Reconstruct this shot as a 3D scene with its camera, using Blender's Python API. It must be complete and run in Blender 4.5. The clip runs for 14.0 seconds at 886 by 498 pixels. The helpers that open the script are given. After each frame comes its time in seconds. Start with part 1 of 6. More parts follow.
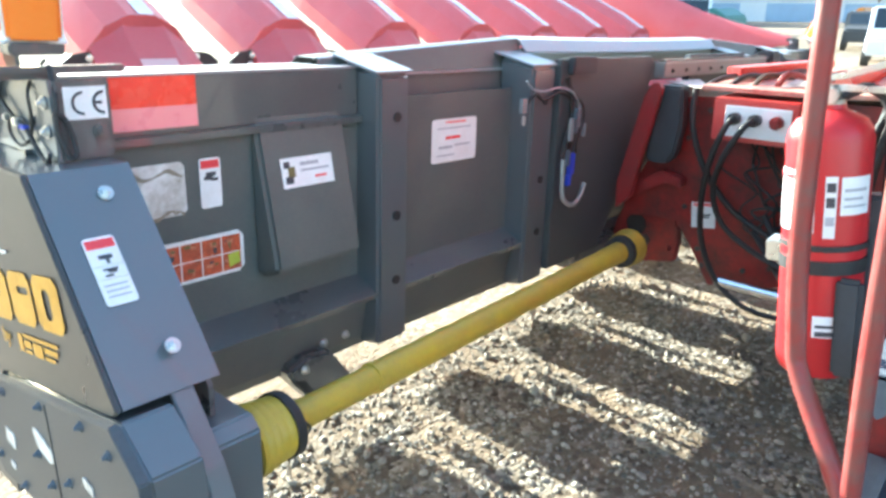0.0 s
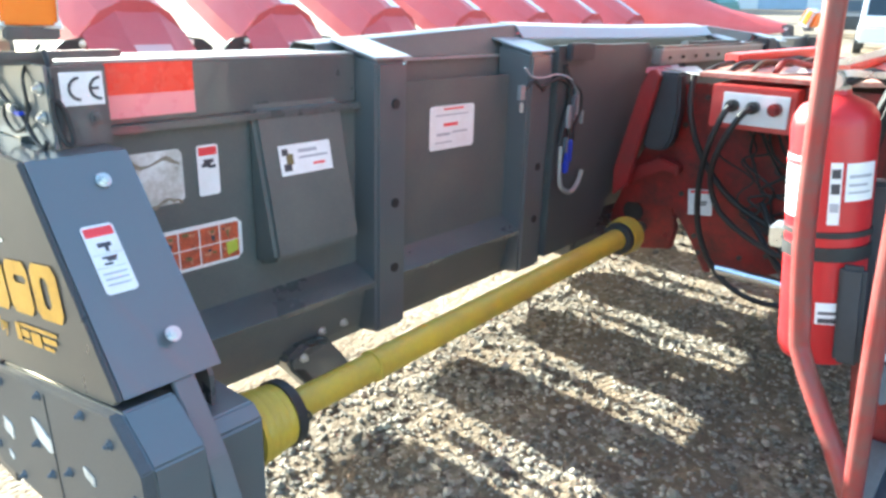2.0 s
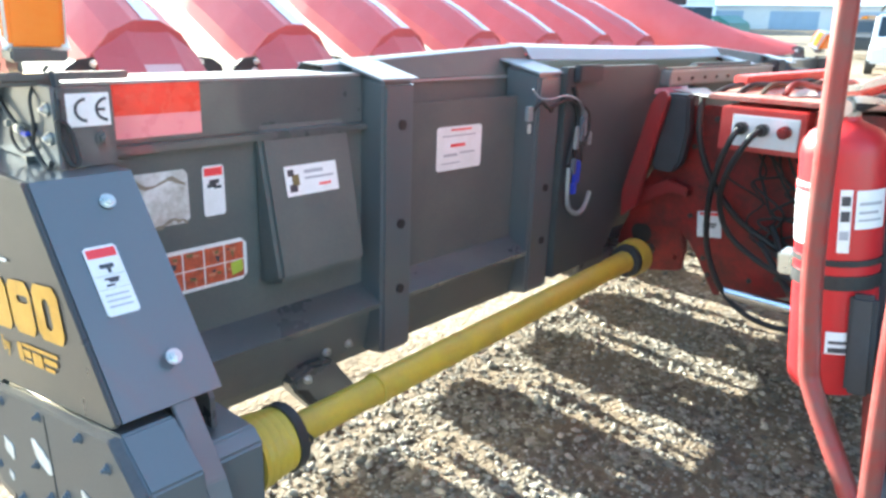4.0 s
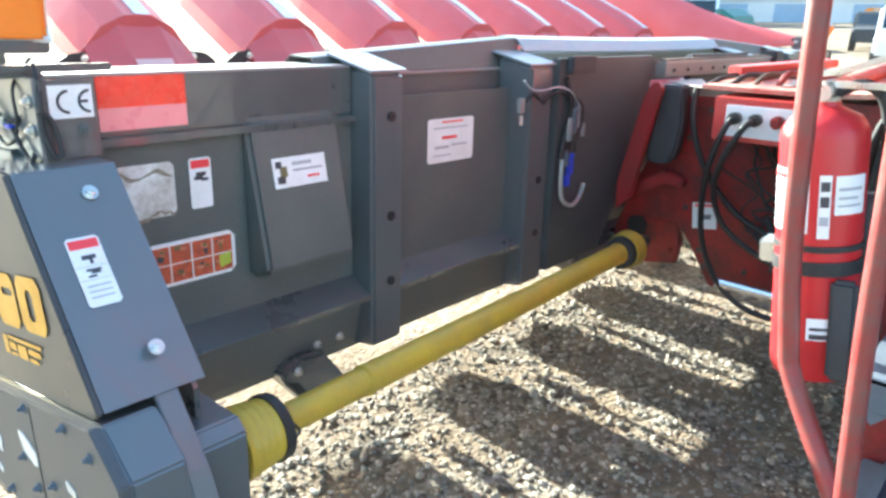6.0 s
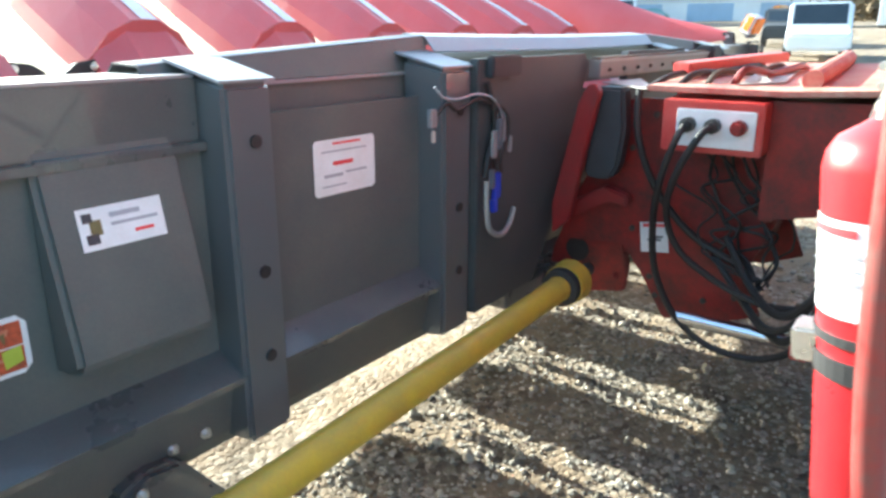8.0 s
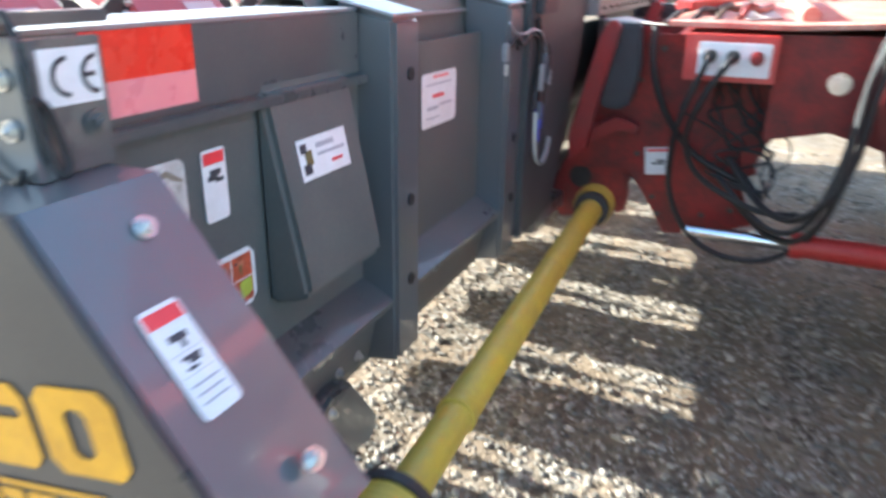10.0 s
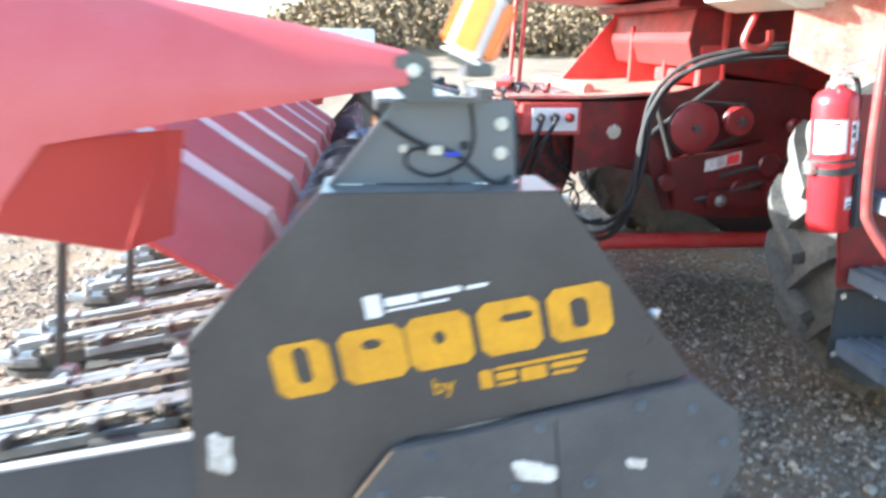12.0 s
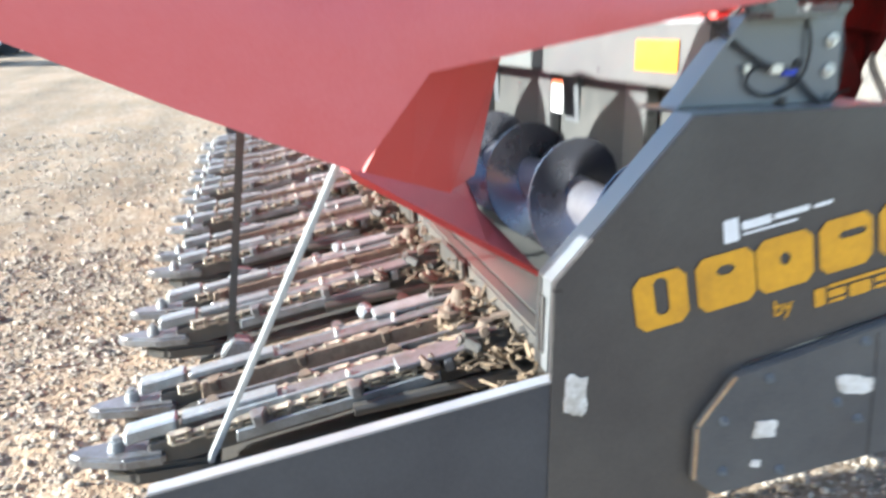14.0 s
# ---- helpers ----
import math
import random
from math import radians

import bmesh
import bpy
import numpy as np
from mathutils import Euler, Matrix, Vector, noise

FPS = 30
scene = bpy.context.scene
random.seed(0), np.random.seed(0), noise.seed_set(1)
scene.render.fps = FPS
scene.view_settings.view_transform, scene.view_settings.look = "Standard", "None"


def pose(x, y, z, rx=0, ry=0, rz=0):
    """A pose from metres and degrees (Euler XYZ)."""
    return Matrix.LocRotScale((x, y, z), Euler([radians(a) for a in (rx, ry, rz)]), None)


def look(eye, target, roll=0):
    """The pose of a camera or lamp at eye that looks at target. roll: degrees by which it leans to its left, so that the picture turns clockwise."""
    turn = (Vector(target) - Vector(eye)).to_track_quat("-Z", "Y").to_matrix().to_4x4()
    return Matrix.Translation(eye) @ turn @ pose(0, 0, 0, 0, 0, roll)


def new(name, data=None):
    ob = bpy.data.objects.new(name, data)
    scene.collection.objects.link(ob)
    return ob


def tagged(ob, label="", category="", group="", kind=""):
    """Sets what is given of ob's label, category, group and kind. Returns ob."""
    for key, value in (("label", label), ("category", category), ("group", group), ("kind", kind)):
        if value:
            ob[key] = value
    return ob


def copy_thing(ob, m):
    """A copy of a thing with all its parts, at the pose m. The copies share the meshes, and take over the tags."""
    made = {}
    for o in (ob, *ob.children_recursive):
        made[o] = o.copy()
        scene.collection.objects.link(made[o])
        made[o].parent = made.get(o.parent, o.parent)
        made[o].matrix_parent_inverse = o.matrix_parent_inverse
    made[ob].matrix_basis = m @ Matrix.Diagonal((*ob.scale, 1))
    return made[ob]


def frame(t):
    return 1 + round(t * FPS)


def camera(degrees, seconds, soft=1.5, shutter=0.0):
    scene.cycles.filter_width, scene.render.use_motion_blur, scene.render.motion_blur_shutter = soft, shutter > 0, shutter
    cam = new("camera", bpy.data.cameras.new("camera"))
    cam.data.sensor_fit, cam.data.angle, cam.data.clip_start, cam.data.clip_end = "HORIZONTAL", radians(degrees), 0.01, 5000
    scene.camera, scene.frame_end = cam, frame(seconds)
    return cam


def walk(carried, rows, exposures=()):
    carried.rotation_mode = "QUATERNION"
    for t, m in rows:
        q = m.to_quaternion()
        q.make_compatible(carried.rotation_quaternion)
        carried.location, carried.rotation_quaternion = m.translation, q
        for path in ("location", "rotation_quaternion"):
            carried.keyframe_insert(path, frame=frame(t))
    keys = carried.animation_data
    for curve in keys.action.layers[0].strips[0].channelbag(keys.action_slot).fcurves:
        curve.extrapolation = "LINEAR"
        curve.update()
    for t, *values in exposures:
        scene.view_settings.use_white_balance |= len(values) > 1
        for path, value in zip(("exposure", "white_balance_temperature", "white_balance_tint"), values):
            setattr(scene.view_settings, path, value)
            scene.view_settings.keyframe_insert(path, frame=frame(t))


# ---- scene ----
cam = camera(63.6, 14.0, 2.9, 0.8)
PATH = [
    (0, (0.244, 0.27, 1.84), (1.666, 1.513, 1.183), 0.3),
    (0.5, (0.235, 0.295, 1.836), (1.648, 1.526, 1.136), 0.8),
    (1, (0.234, 0.294, 1.837), (1.688, 1.485, 1.152), 1.2),
    (1.5, (0.235, 0.292, 1.834), (1.689, 1.48, 1.144), 1.0),
    (2, (0.236, 0.291, 1.835), (1.663, 1.511, 1.147), 0.4),
    (2.5, (0.235, 0.288, 1.838), (1.656, 1.518, 1.154), 0.5),
    (3, (0.242, 0.285, 1.845), (1.695, 1.493, 1.19), 0.4),
    (3.5, (0.249, 0.29, 1.845), (1.689, 1.514, 1.193), 0.3),
    (4, (0.258, 0.294, 1.844), (1.68, 1.545, 1.201), 0.6),
    (6.5, (0.316, 0.25, 1.827), (1.716, 1.516, 1.166), -0.2),
    (7, (0.436, 0.289, 1.805), (1.801, 1.551, 1.068), -0.8),
    (7.5, (0.703, 0.501, 1.743), (2.197, 1.661, 1.093), -0.7),
    (7.7, (0.807, 0.525, 1.776), (2.321, 1.664, 1.137), -0.8),
    (9.8, (0.387, 1.072, 1.763), (2.03, 1.914, 0.994), -0.9),
    (10, (0.263, 1.142, 1.773), (1.949, 1.883, 0.993), 0.0),
    (10.5, (0.01, 1.406, 1.74), (1.779, 1.783, 0.887), -1.5),
    (11, (-0.324, 1.637, 1.745), (1.514, 1.836, 0.982), -2.3),
    (11.5, (-0.538, 1.948, 1.79), (1.376, 1.903, 1.209), -0.8),
    (12, (-0.714, 2.319, 1.797), (1.194, 2.116, 1.234), 0.7),
    (12.5, (-0.909, 2.656, 1.802), (0.986, 2.395, 1.218), -1.7),
    (13, (-0.897, 3.07, 1.768), (0.972, 2.552, 1.281), 1.5),
    (13.5, (-0.815, 3.348, 1.768), (1.043, 2.840, 1.233), 1.8),
    (14, (-0.508, 3.277, 1.702), (1.324, 2.806, 1.054), -0.6),
]
walk(cam, [(t, look(eye, target, roll)) for t, eye, target, roll in PATH],
     exposures=[(0.0, 2.92, 5850, -5), (7.0, 2.87, 5900, -4), (7.7, 2.64, 5900, -5), (10.0, 2.76, 5800, 2), (10.5, 2.62, 5450, 3), (11.0, 2.68, 5350, 4), (11.5, 2.78, 5550, 3), (12.5, 2.75, 5700, 3), (13.0, 2.75, 5850, 5), (14.0, 2.3, 5900, 5)])
# ---------------------------------------------------------------- light
world = bpy.data.worlds.new("sky")
scene.world = world
world.use_nodes = True
wn = world.node_tree.nodes
sky = wn.new("ShaderNodeTexSky")
sky.sky_type = "NISHITA"
sky.sun_disc = False
SUN_EL, SUN_AZ = 19.5, 82.0
sky.sun_elevation = radians(SUN_EL)
sky.sun_rotation = radians(90.0 - SUN_AZ)
sky.air_density, sky.dust_density = 1.0, 2.0
wn["Background"].inputs["Strength"].default_value = 0.108
world.node_tree.links.new(sky.outputs[0], wn["Background"].inputs["Color"])
sun = new("sun", bpy.data.lights.new("sun", "SUN"))
sun.data.energy, sun.data.angle, sun.data.color = 5.0, radians(0.6), (1.0, 0.94, 0.85)
e, a = radians(SUN_EL), radians(SUN_AZ)
sun.matrix_world = look((20 * math.cos(e) * math.cos(a), 20 * math.cos(e) * math.sin(a), 20 * math.sin(e)), (0, 0, 0))

# ---------------------------------------------------------------- materials
def mat(name, col, rough=0.5, metal=0.0, col2=None, scale=6.0, amount=0.5, grain=90.0, bump=0.1, dist=0.002, rvar=0.15, spec=0.5, random_obj=0.0, island=0.0, coat=0.0):
    m = bpy.data.materials.new(name)
    m.use_nodes = True
    n, l = m.node_tree.nodes, m.node_tree.links
    b = n["Principled BSDF"]
    tc = n.new("ShaderNodeTexCoord")
    big = n.new("ShaderNodeTexNoise")
    big.inputs["Scale"].default_value, big.inputs["Detail"].default_value, big.inputs["Roughness"].default_value = scale, 6, 0.65
    fine = n.new("ShaderNodeTexNoise")
    fine.inputs["Scale"].default_value, fine.inputs["Detail"].default_value = grain, 3
    l.new(tc.outputs["Object"], big.inputs["Vector"])
    l.new(tc.outputs["Object"], fine.inputs["Vector"])
    add = n.new("ShaderNodeMath")
    add.operation = "MULTIPLY_ADD"
    add.inputs[1].default_value = 0.35
    l.new(fine.outputs[0], add.inputs[0])
    l.new(big.outputs[0], add.inputs[2])
    ramp = n.new("ShaderNodeMapRange")
    ramp.inputs[1].default_value, ramp.inputs[2].default_value = 0.5, 0.9
    l.new(add.outputs[0], ramp.inputs[0])
    mix = n.new("ShaderNodeMix")
    mix.data_type = "RGBA"
    c2 = col2 if col2 else tuple(min(1, c * 1.5 + 0.02) for c in col)
    mix.inputs[6].default_value = (*col, 1)
    mix.inputs[7].default_value = (*[c * (1 - amount) + d * amount for c, d in zip(col, c2)], 1)
    l.new(ramp.outputs[0], mix.inputs[0])
    out = mix.outputs[2]
    if random_obj or island:
        src = n.new("ShaderNodeObjectInfo").outputs["Random"] if random_obj else n.new("ShaderNodeNewGeometry").outputs["Random Per Island"]
        mr = n.new("ShaderNodeMapRange")
        k = random_obj or island
        mr.inputs[3].default_value, mr.inputs[4].default_value = 1 - k, 1 + k
        l.new(src, mr.inputs[0])
        hsv = n.new("ShaderNodeHueSaturation")
        l.new(mr.outputs[0], hsv.inputs["Value"])
        l.new(out, hsv.inputs["Color"])
        out = hsv.outputs[0]
    l.new(out, b.inputs["Base Color"])
    rr = n.new("ShaderNodeMapRange")
    rr.inputs[3].default_value, rr.inputs[4].default_value = max(0.02, rough - rvar), min(1, rough + rvar)
    l.new(big.outputs[0], rr.inputs[0])
    l.new(rr.outputs[0], b.inputs["Roughness"])
    b.inputs["Metallic"].default_value = metal
    b.inputs["Specular IOR Level"].default_value = spec
    b.inputs["Coat Weight"].default_value = coat
    if bump:
        bp = n.new("ShaderNodeBump")
        bp.inputs["Strength"].default_value, bp.inputs["Distance"].default_value = bump, dist
        l.new(add.outputs[0], bp.inputs["Height"])
        l.new(bp.outputs[0], b.inputs["Normal"])
    return m


GREY = mat("grey_paint", (0.074, 0.078, 0.080), 0.30, 0.0, (0.15, 0.145, 0.135), 3.5, 0.45, 140, 0.06, spec=0.6, coat=0.5)
GREYMATT = mat("matt_grey_paint", (0.092, 0.101, 0.100), 0.50, 0.0, (0.17, 0.16, 0.14), 4, 0.5, 120, 0.08, spec=0.45)
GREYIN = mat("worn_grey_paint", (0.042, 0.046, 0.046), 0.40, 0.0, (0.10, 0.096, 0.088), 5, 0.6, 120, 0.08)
BARSTEEL = mat("stained_bar_steel", (0.22, 0.225, 0.24), 0.45, 0.5, (0.30, 0.27, 0.25), 7, 0.7, 90, 0.08)
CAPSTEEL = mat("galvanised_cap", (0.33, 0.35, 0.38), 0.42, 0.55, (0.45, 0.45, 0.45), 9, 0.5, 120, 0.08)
SLATE = mat("dark_slate_paint", (0.050, 0.060, 0.066), 0.5, 0.0, (0.10, 0.10, 0.095), 4, 0.5, 120, 0.06, spec=0.4)
# header grey lifted, bluish and part metallic: the sky's sheen put into the colour
FLANGE = mat("glossy_sky_lit_paint", (0.155, 0.168, 0.182), 0.35, 0.45, (0.172, 0.180, 0.190), 2.0, 0.5, 150, 0.015, rvar=0.05, spec=0.6, coat=0.4)
RED = mat("red_paint", (0.50, 0.030, 0.030), 0.40, 0.0, (0.56, 0.14, 0.115), 4, 0.6, 110, 0.06)
TANKRED = mat("extinguisher_red", (0.50, 0.018, 0.026), 0.33, 0.0, (0.36, 0.03, 0.03), 6, 0.5, 110, 0.04)
RAIL = mat("scuffed_red_tube", (0.25, 0.028, 0.027), 0.42, 0.0, (0.14, 0.075, 0.065), 14, 0.9, 70, 0.12)
DUSTRED = mat("dust_covered_red_paint", (0.44, 0.10, 0.08), 0.6, 0.0, (0.52, 0.36, 0.28), 6, 0.9, 60, 0.15)
REDDIRTY = mat("dirty_red_paint", (0.27, 0.014, 0.014), 0.5, 0.0, (0.06, 0.02, 0.018), 7, 0.95, 60, 0.2)
HOOD = mat("faded_red_plastic", (0.55, 0.092, 0.088), 0.36, 0.0, (0.60, 0.15, 0.16), 2.2, 0.7, 160, 0.05, spec=0.6)
# hood red made darker: the heel's shade is put into the colour
HOODSHADE = mat("shaded_red_plastic", (0.45, 0.038, 0.034), 0.5, 0.0, (0.46, 0.06, 0.05), 3.0, 0.6, 160, 0.05)
HOODDUST = mat("dusty_red_plastic", (0.45, 0.080, 0.088), 0.5, 0.0, (0.48, 0.13, 0.135), 3.0, 0.7, 120, 0.06)
HOODEDGE = mat("dark_red_edge", (0.36, 0.045, 0.05), 0.5, 0.0, None, 6, 0.4, 90, 0.08)
DUSTSTRIPE = mat("dusty_pale_stripe", (0.62, 0.43, 0.43), 0.55, 0.0, (0.56, 0.32, 0.31), 6, 0.7, 80, 0.05)
WHITE = mat("white_paint", (0.80, 0.80, 0.80), 0.4, 0.0, (0.6, 0.58, 0.55), 8, 0.5, 80, 0.05)
STICKER = mat("white_sticker", (0.82, 0.82, 0.84), 0.35, 0.0, (0.62, 0.6, 0.58), 12, 0.5, 120, 0.03)
STICKOLD = mat("scuffed_sticker", (0.78, 0.77, 0.76), 0.5, 0.0, (0.35, 0.31, 0.26), 14, 1.0, 60, 0.1)
# grimy red, darkened further to carry the shade on the drive side
SHADEGRIME = mat("shaded_grimy_red_paint", (0.135, 0.010, 0.011), 0.5, 0.0, (0.03, 0.012, 0.011), 6, 0.9, 60, 0.2)
PULLEY = mat("worn_red_pulley", (0.26, 0.017, 0.02), 0.42, 0.0, (0.16, 0.03, 0.03), 9, 0.8, 80, 0.1)
REFL_A = mat("red_reflector", (0.85, 0.035, 0.02), 0.28, 0.0, (0.9, 0.09, 0.04), 20, 0.5, 220, 0.05, spec=0.7)
REFL_B = mat("pink_reflector", (0.88, 0.27, 0.29), 0.3, 0.0, (0.9, 0.34, 0.33), 20, 0.5, 220, 0.05, spec=0.7)
ORANGE = mat("orange_print", (0.62, 0.115, 0.05), 0.4, 0.0, (0.20, 0.06, 0.035), 45, 0.95, 60, 0.02)
LABELRED = mat("label_red", (0.72, 0.05, 0.06), 0.4, 0.0, None, 15, 0.3, 90, 0.02)
LABELDARK = mat("label_dark", (0.045, 0.045, 0.055), 0.45, 0.0, None, 15, 0.3, 90, 0.02)
LABELGREY = mat("label_print", (0.36, 0.36, 0.4), 0.45, 0.0, None, 15, 0.3, 90, 0.02)
LABELGREEN = mat("label_lime", (0.42, 0.48, 0.06), 0.45, 0.0, None, 15, 0.3, 90, 0.02)
PINKPRINT = mat("pale_print", (0.60, 0.26, 0.16), 0.45, 0.0, (0.36, 0.10, 0.05), 40, 0.8, 90, 0.02)
TORN = mat("torn_brown_paper", (0.30, 0.25, 0.19), 0.8, 0.0, (0.18, 0.14, 0.10), 40, 0.8, 90, 0.05)
PRINTOLIVE = mat("olive_print", (0.14, 0.11, 0.04), 0.45, 0.0, None, 30, 0.6, 90, 0.02)
DECAL = mat("yellow_decal", (0.70, 0.36, 0.02), 0.36, 0.0, (0.46, 0.225, 0.02), 9, 0.8, 60, 0.03)
YELLOW = mat("yellow_plastic", (0.53, 0.36, 0.035), 0.46, 0.0, (0.33, 0.24, 0.06), 6, 0.7, 100, 0.08)
# header grey taken darker: shade of the outward side painted into it
ENDPLATE = mat("shaded_grey_end_paint", (0.050, 0.048, 0.050), 0.32, 0.0, (0.105, 0.10, 0.092), 3.0, 0.5, 140, 0.06, spec=0.5)
TRASH = mat("dry_stalk_trash", (0.16, 0.122, 0.080), 0.9, 0.0, (0.05, 0.040, 0.03), 20, 0.8, 80, 0.1, island=0.6)
SHIELD = mat("navy_grey_plastic", (0.034, 0.038, 0.049), 0.5, 0.0, (0.075, 0.078, 0.085), 3, 0.6, 120, 0.06)
COVER = mat("dusty_grey_plastic", (0.055, 0.060, 0.070), 0.48, 0.0, (0.12, 0.12, 0.12), 4, 0.7, 120, 0.06)
BLACK = mat("black_rubber", (0.014, 0.014, 0.016), 0.6, 0.0, (0.045, 0.042, 0.04), 10, 0.6, 120, 0.08)
STEEL = mat("bright_steel", (0.27, 0.295, 0.33), 0.36, 0.7, (0.13, 0.105, 0.085), 14, 0.8, 120, 0.12, random_obj=0.12)
ZINC = mat("zinc_bolt", (0.62, 0.62, 0.6), 0.3, 0.9, None, 30, 0.3, 200, 0.05)
DULL = mat("dull_steel", (0.060, 0.064, 0.066), 0.5, 0.4, (0.095, 0.080, 0.066), 11, 0.8, 90, 0.2, island=0.25)
RUST = mat("rusty_steel", (0.105, 0.078, 0.058), 0.75, 0.1, (0.050, 0.041, 0.034), 13, 0.9, 70, 0.25, island=0.3)
CHAIN = mat("worn_chain", (0.42, 0.39, 0.33), 0.42, 0.5, (0.14, 0.105, 0.075), 30, 0.8, 100, 0.2, island=0.3)
PALEPLATE = mat("pale_weathered_plate", (0.40, 0.385, 0.37), 0.55, 0.0, (0.20, 0.17, 0.15), 9, 0.7, 90, 0.12)
CHROME = mat("chrome_rod", (0.75, 0.76, 0.8), 0.12, 1.0, None, 20, 0.2, 100, 0.01, rvar=0.05)
AUGER = mat("polished_auger", (0.10, 0.11, 0.16), 0.26, 0.8, (0.28, 0.28, 0.30), 5, 0.7, 90, 0.05, rvar=0.1)
AUGERTUBE = mat("worn_auger_tube", (0.34, 0.35, 0.40), 0.33, 0.8, (0.16, 0.15, 0.16), 6, 0.6, 90, 0.05)
TYRE = mat("dusty_tyre", (0.045, 0.046, 0.048), 0.75, 0.0, (0.19, 0.175, 0.15), 3, 0.9, 50, 0.25)
FLAP = mat("black_flap", (0.028, 0.030, 0.036), 0.6, 0.0, None, 5, 0.5, 90, 0.1)
AMBER = mat("amber_lens", (0.90, 0.24, 0.03), 0.22, 0.0, (0.95, 0.33, 0.06), 18, 0.4, 120, 0.05, spec=0.8)
CREAM = mat("cream_plastic", (0.62, 0.58, 0.50), 0.45, 0.0, None, 5, 0.4, 90, 0.05)
BLUE = mat("blue_plug", (0.03, 0.06, 0.5), 0.4, 0.0, None, 15, 0.3, 90, 0.02)
UNITGALV = mat("dusty_galvanised_plate", (0.31, 0.35, 0.385), 0.42, 0.55, (0.16, 0.15, 0.14), 15, 0.75, 110, 0.1, random_obj=0.15)
GALV = mat("galvanised_strut", (0.43, 0.47, 0.50), 0.38, 0.6, (0.27, 0.28, 0.29), 12, 0.6, 120, 0.08)
ZINCSTEP = mat("dull_galvanised_step", (0.115, 0.14, 0.175), 0.6, 0.0, (0.075, 0.08, 0.09), 12, 0.6, 120, 0.1)
STONE = mat("gravel_stones", (0.275, 0.245, 0.205), 0.85, 0.0, (0.17, 0.145, 0.115), 5, 0.7, 60, 0.15, island=0.62)
LABELYELLOW = mat("amber_label", (0.52, 0.17, 0.010), 0.45, 0.0, (0.5, 0.25, 0.03), 12, 0.6, 80, 0.02)
CLEAR = bpy.data.materials.new("clear_glass")
CLEAR.use_nodes = True
CLEAR.node_tree.nodes["Principled BSDF"].inputs["Transmission Weight"].default_value = 1.0
CLEAR.node_tree.nodes["Principled BSDF"].inputs["Roughness"].default_value = 0.02
CLEAR.node_tree.nodes["Principled BSDF"].inputs["Base Color"].default_value = (0.85, 0.93, 0.92, 1)
CONCRETE = mat("far_white_cladding", (0.7, 0.71, 0.73), 0.6, 0.0, None, 0.4, 0.3, 3, 0.05)
ROOF = mat("far_blue_roof", (0.32, 0.42, 0.55), 0.5, 0.0, None, 0.4, 0.3, 3, 0.05)
TRUCKDARK = mat("dark_truck_metal", (0.045, 0.047, 0.05), 0.6, 0.1, None, 2, 0.4, 12, 0.05)
GREENBIN = mat("green_painted_metal", (0.03, 0.13, 0.12), 0.5, 0.0, None, 1.5, 0.5, 12, 0.05)
GLASS = mat("dark_window_glass", (0.03, 0.04, 0.05), 0.08, 0.0, None, 2, 0.2, 20, 0.0, rvar=0.02)
LEAF = mat("dry_foliage", (0.125, 0.092, 0.048), 0.85, 0.0, (0.175, 0.12, 0.066), 0.3, 0.9, 3, 0.0, island=0.25)


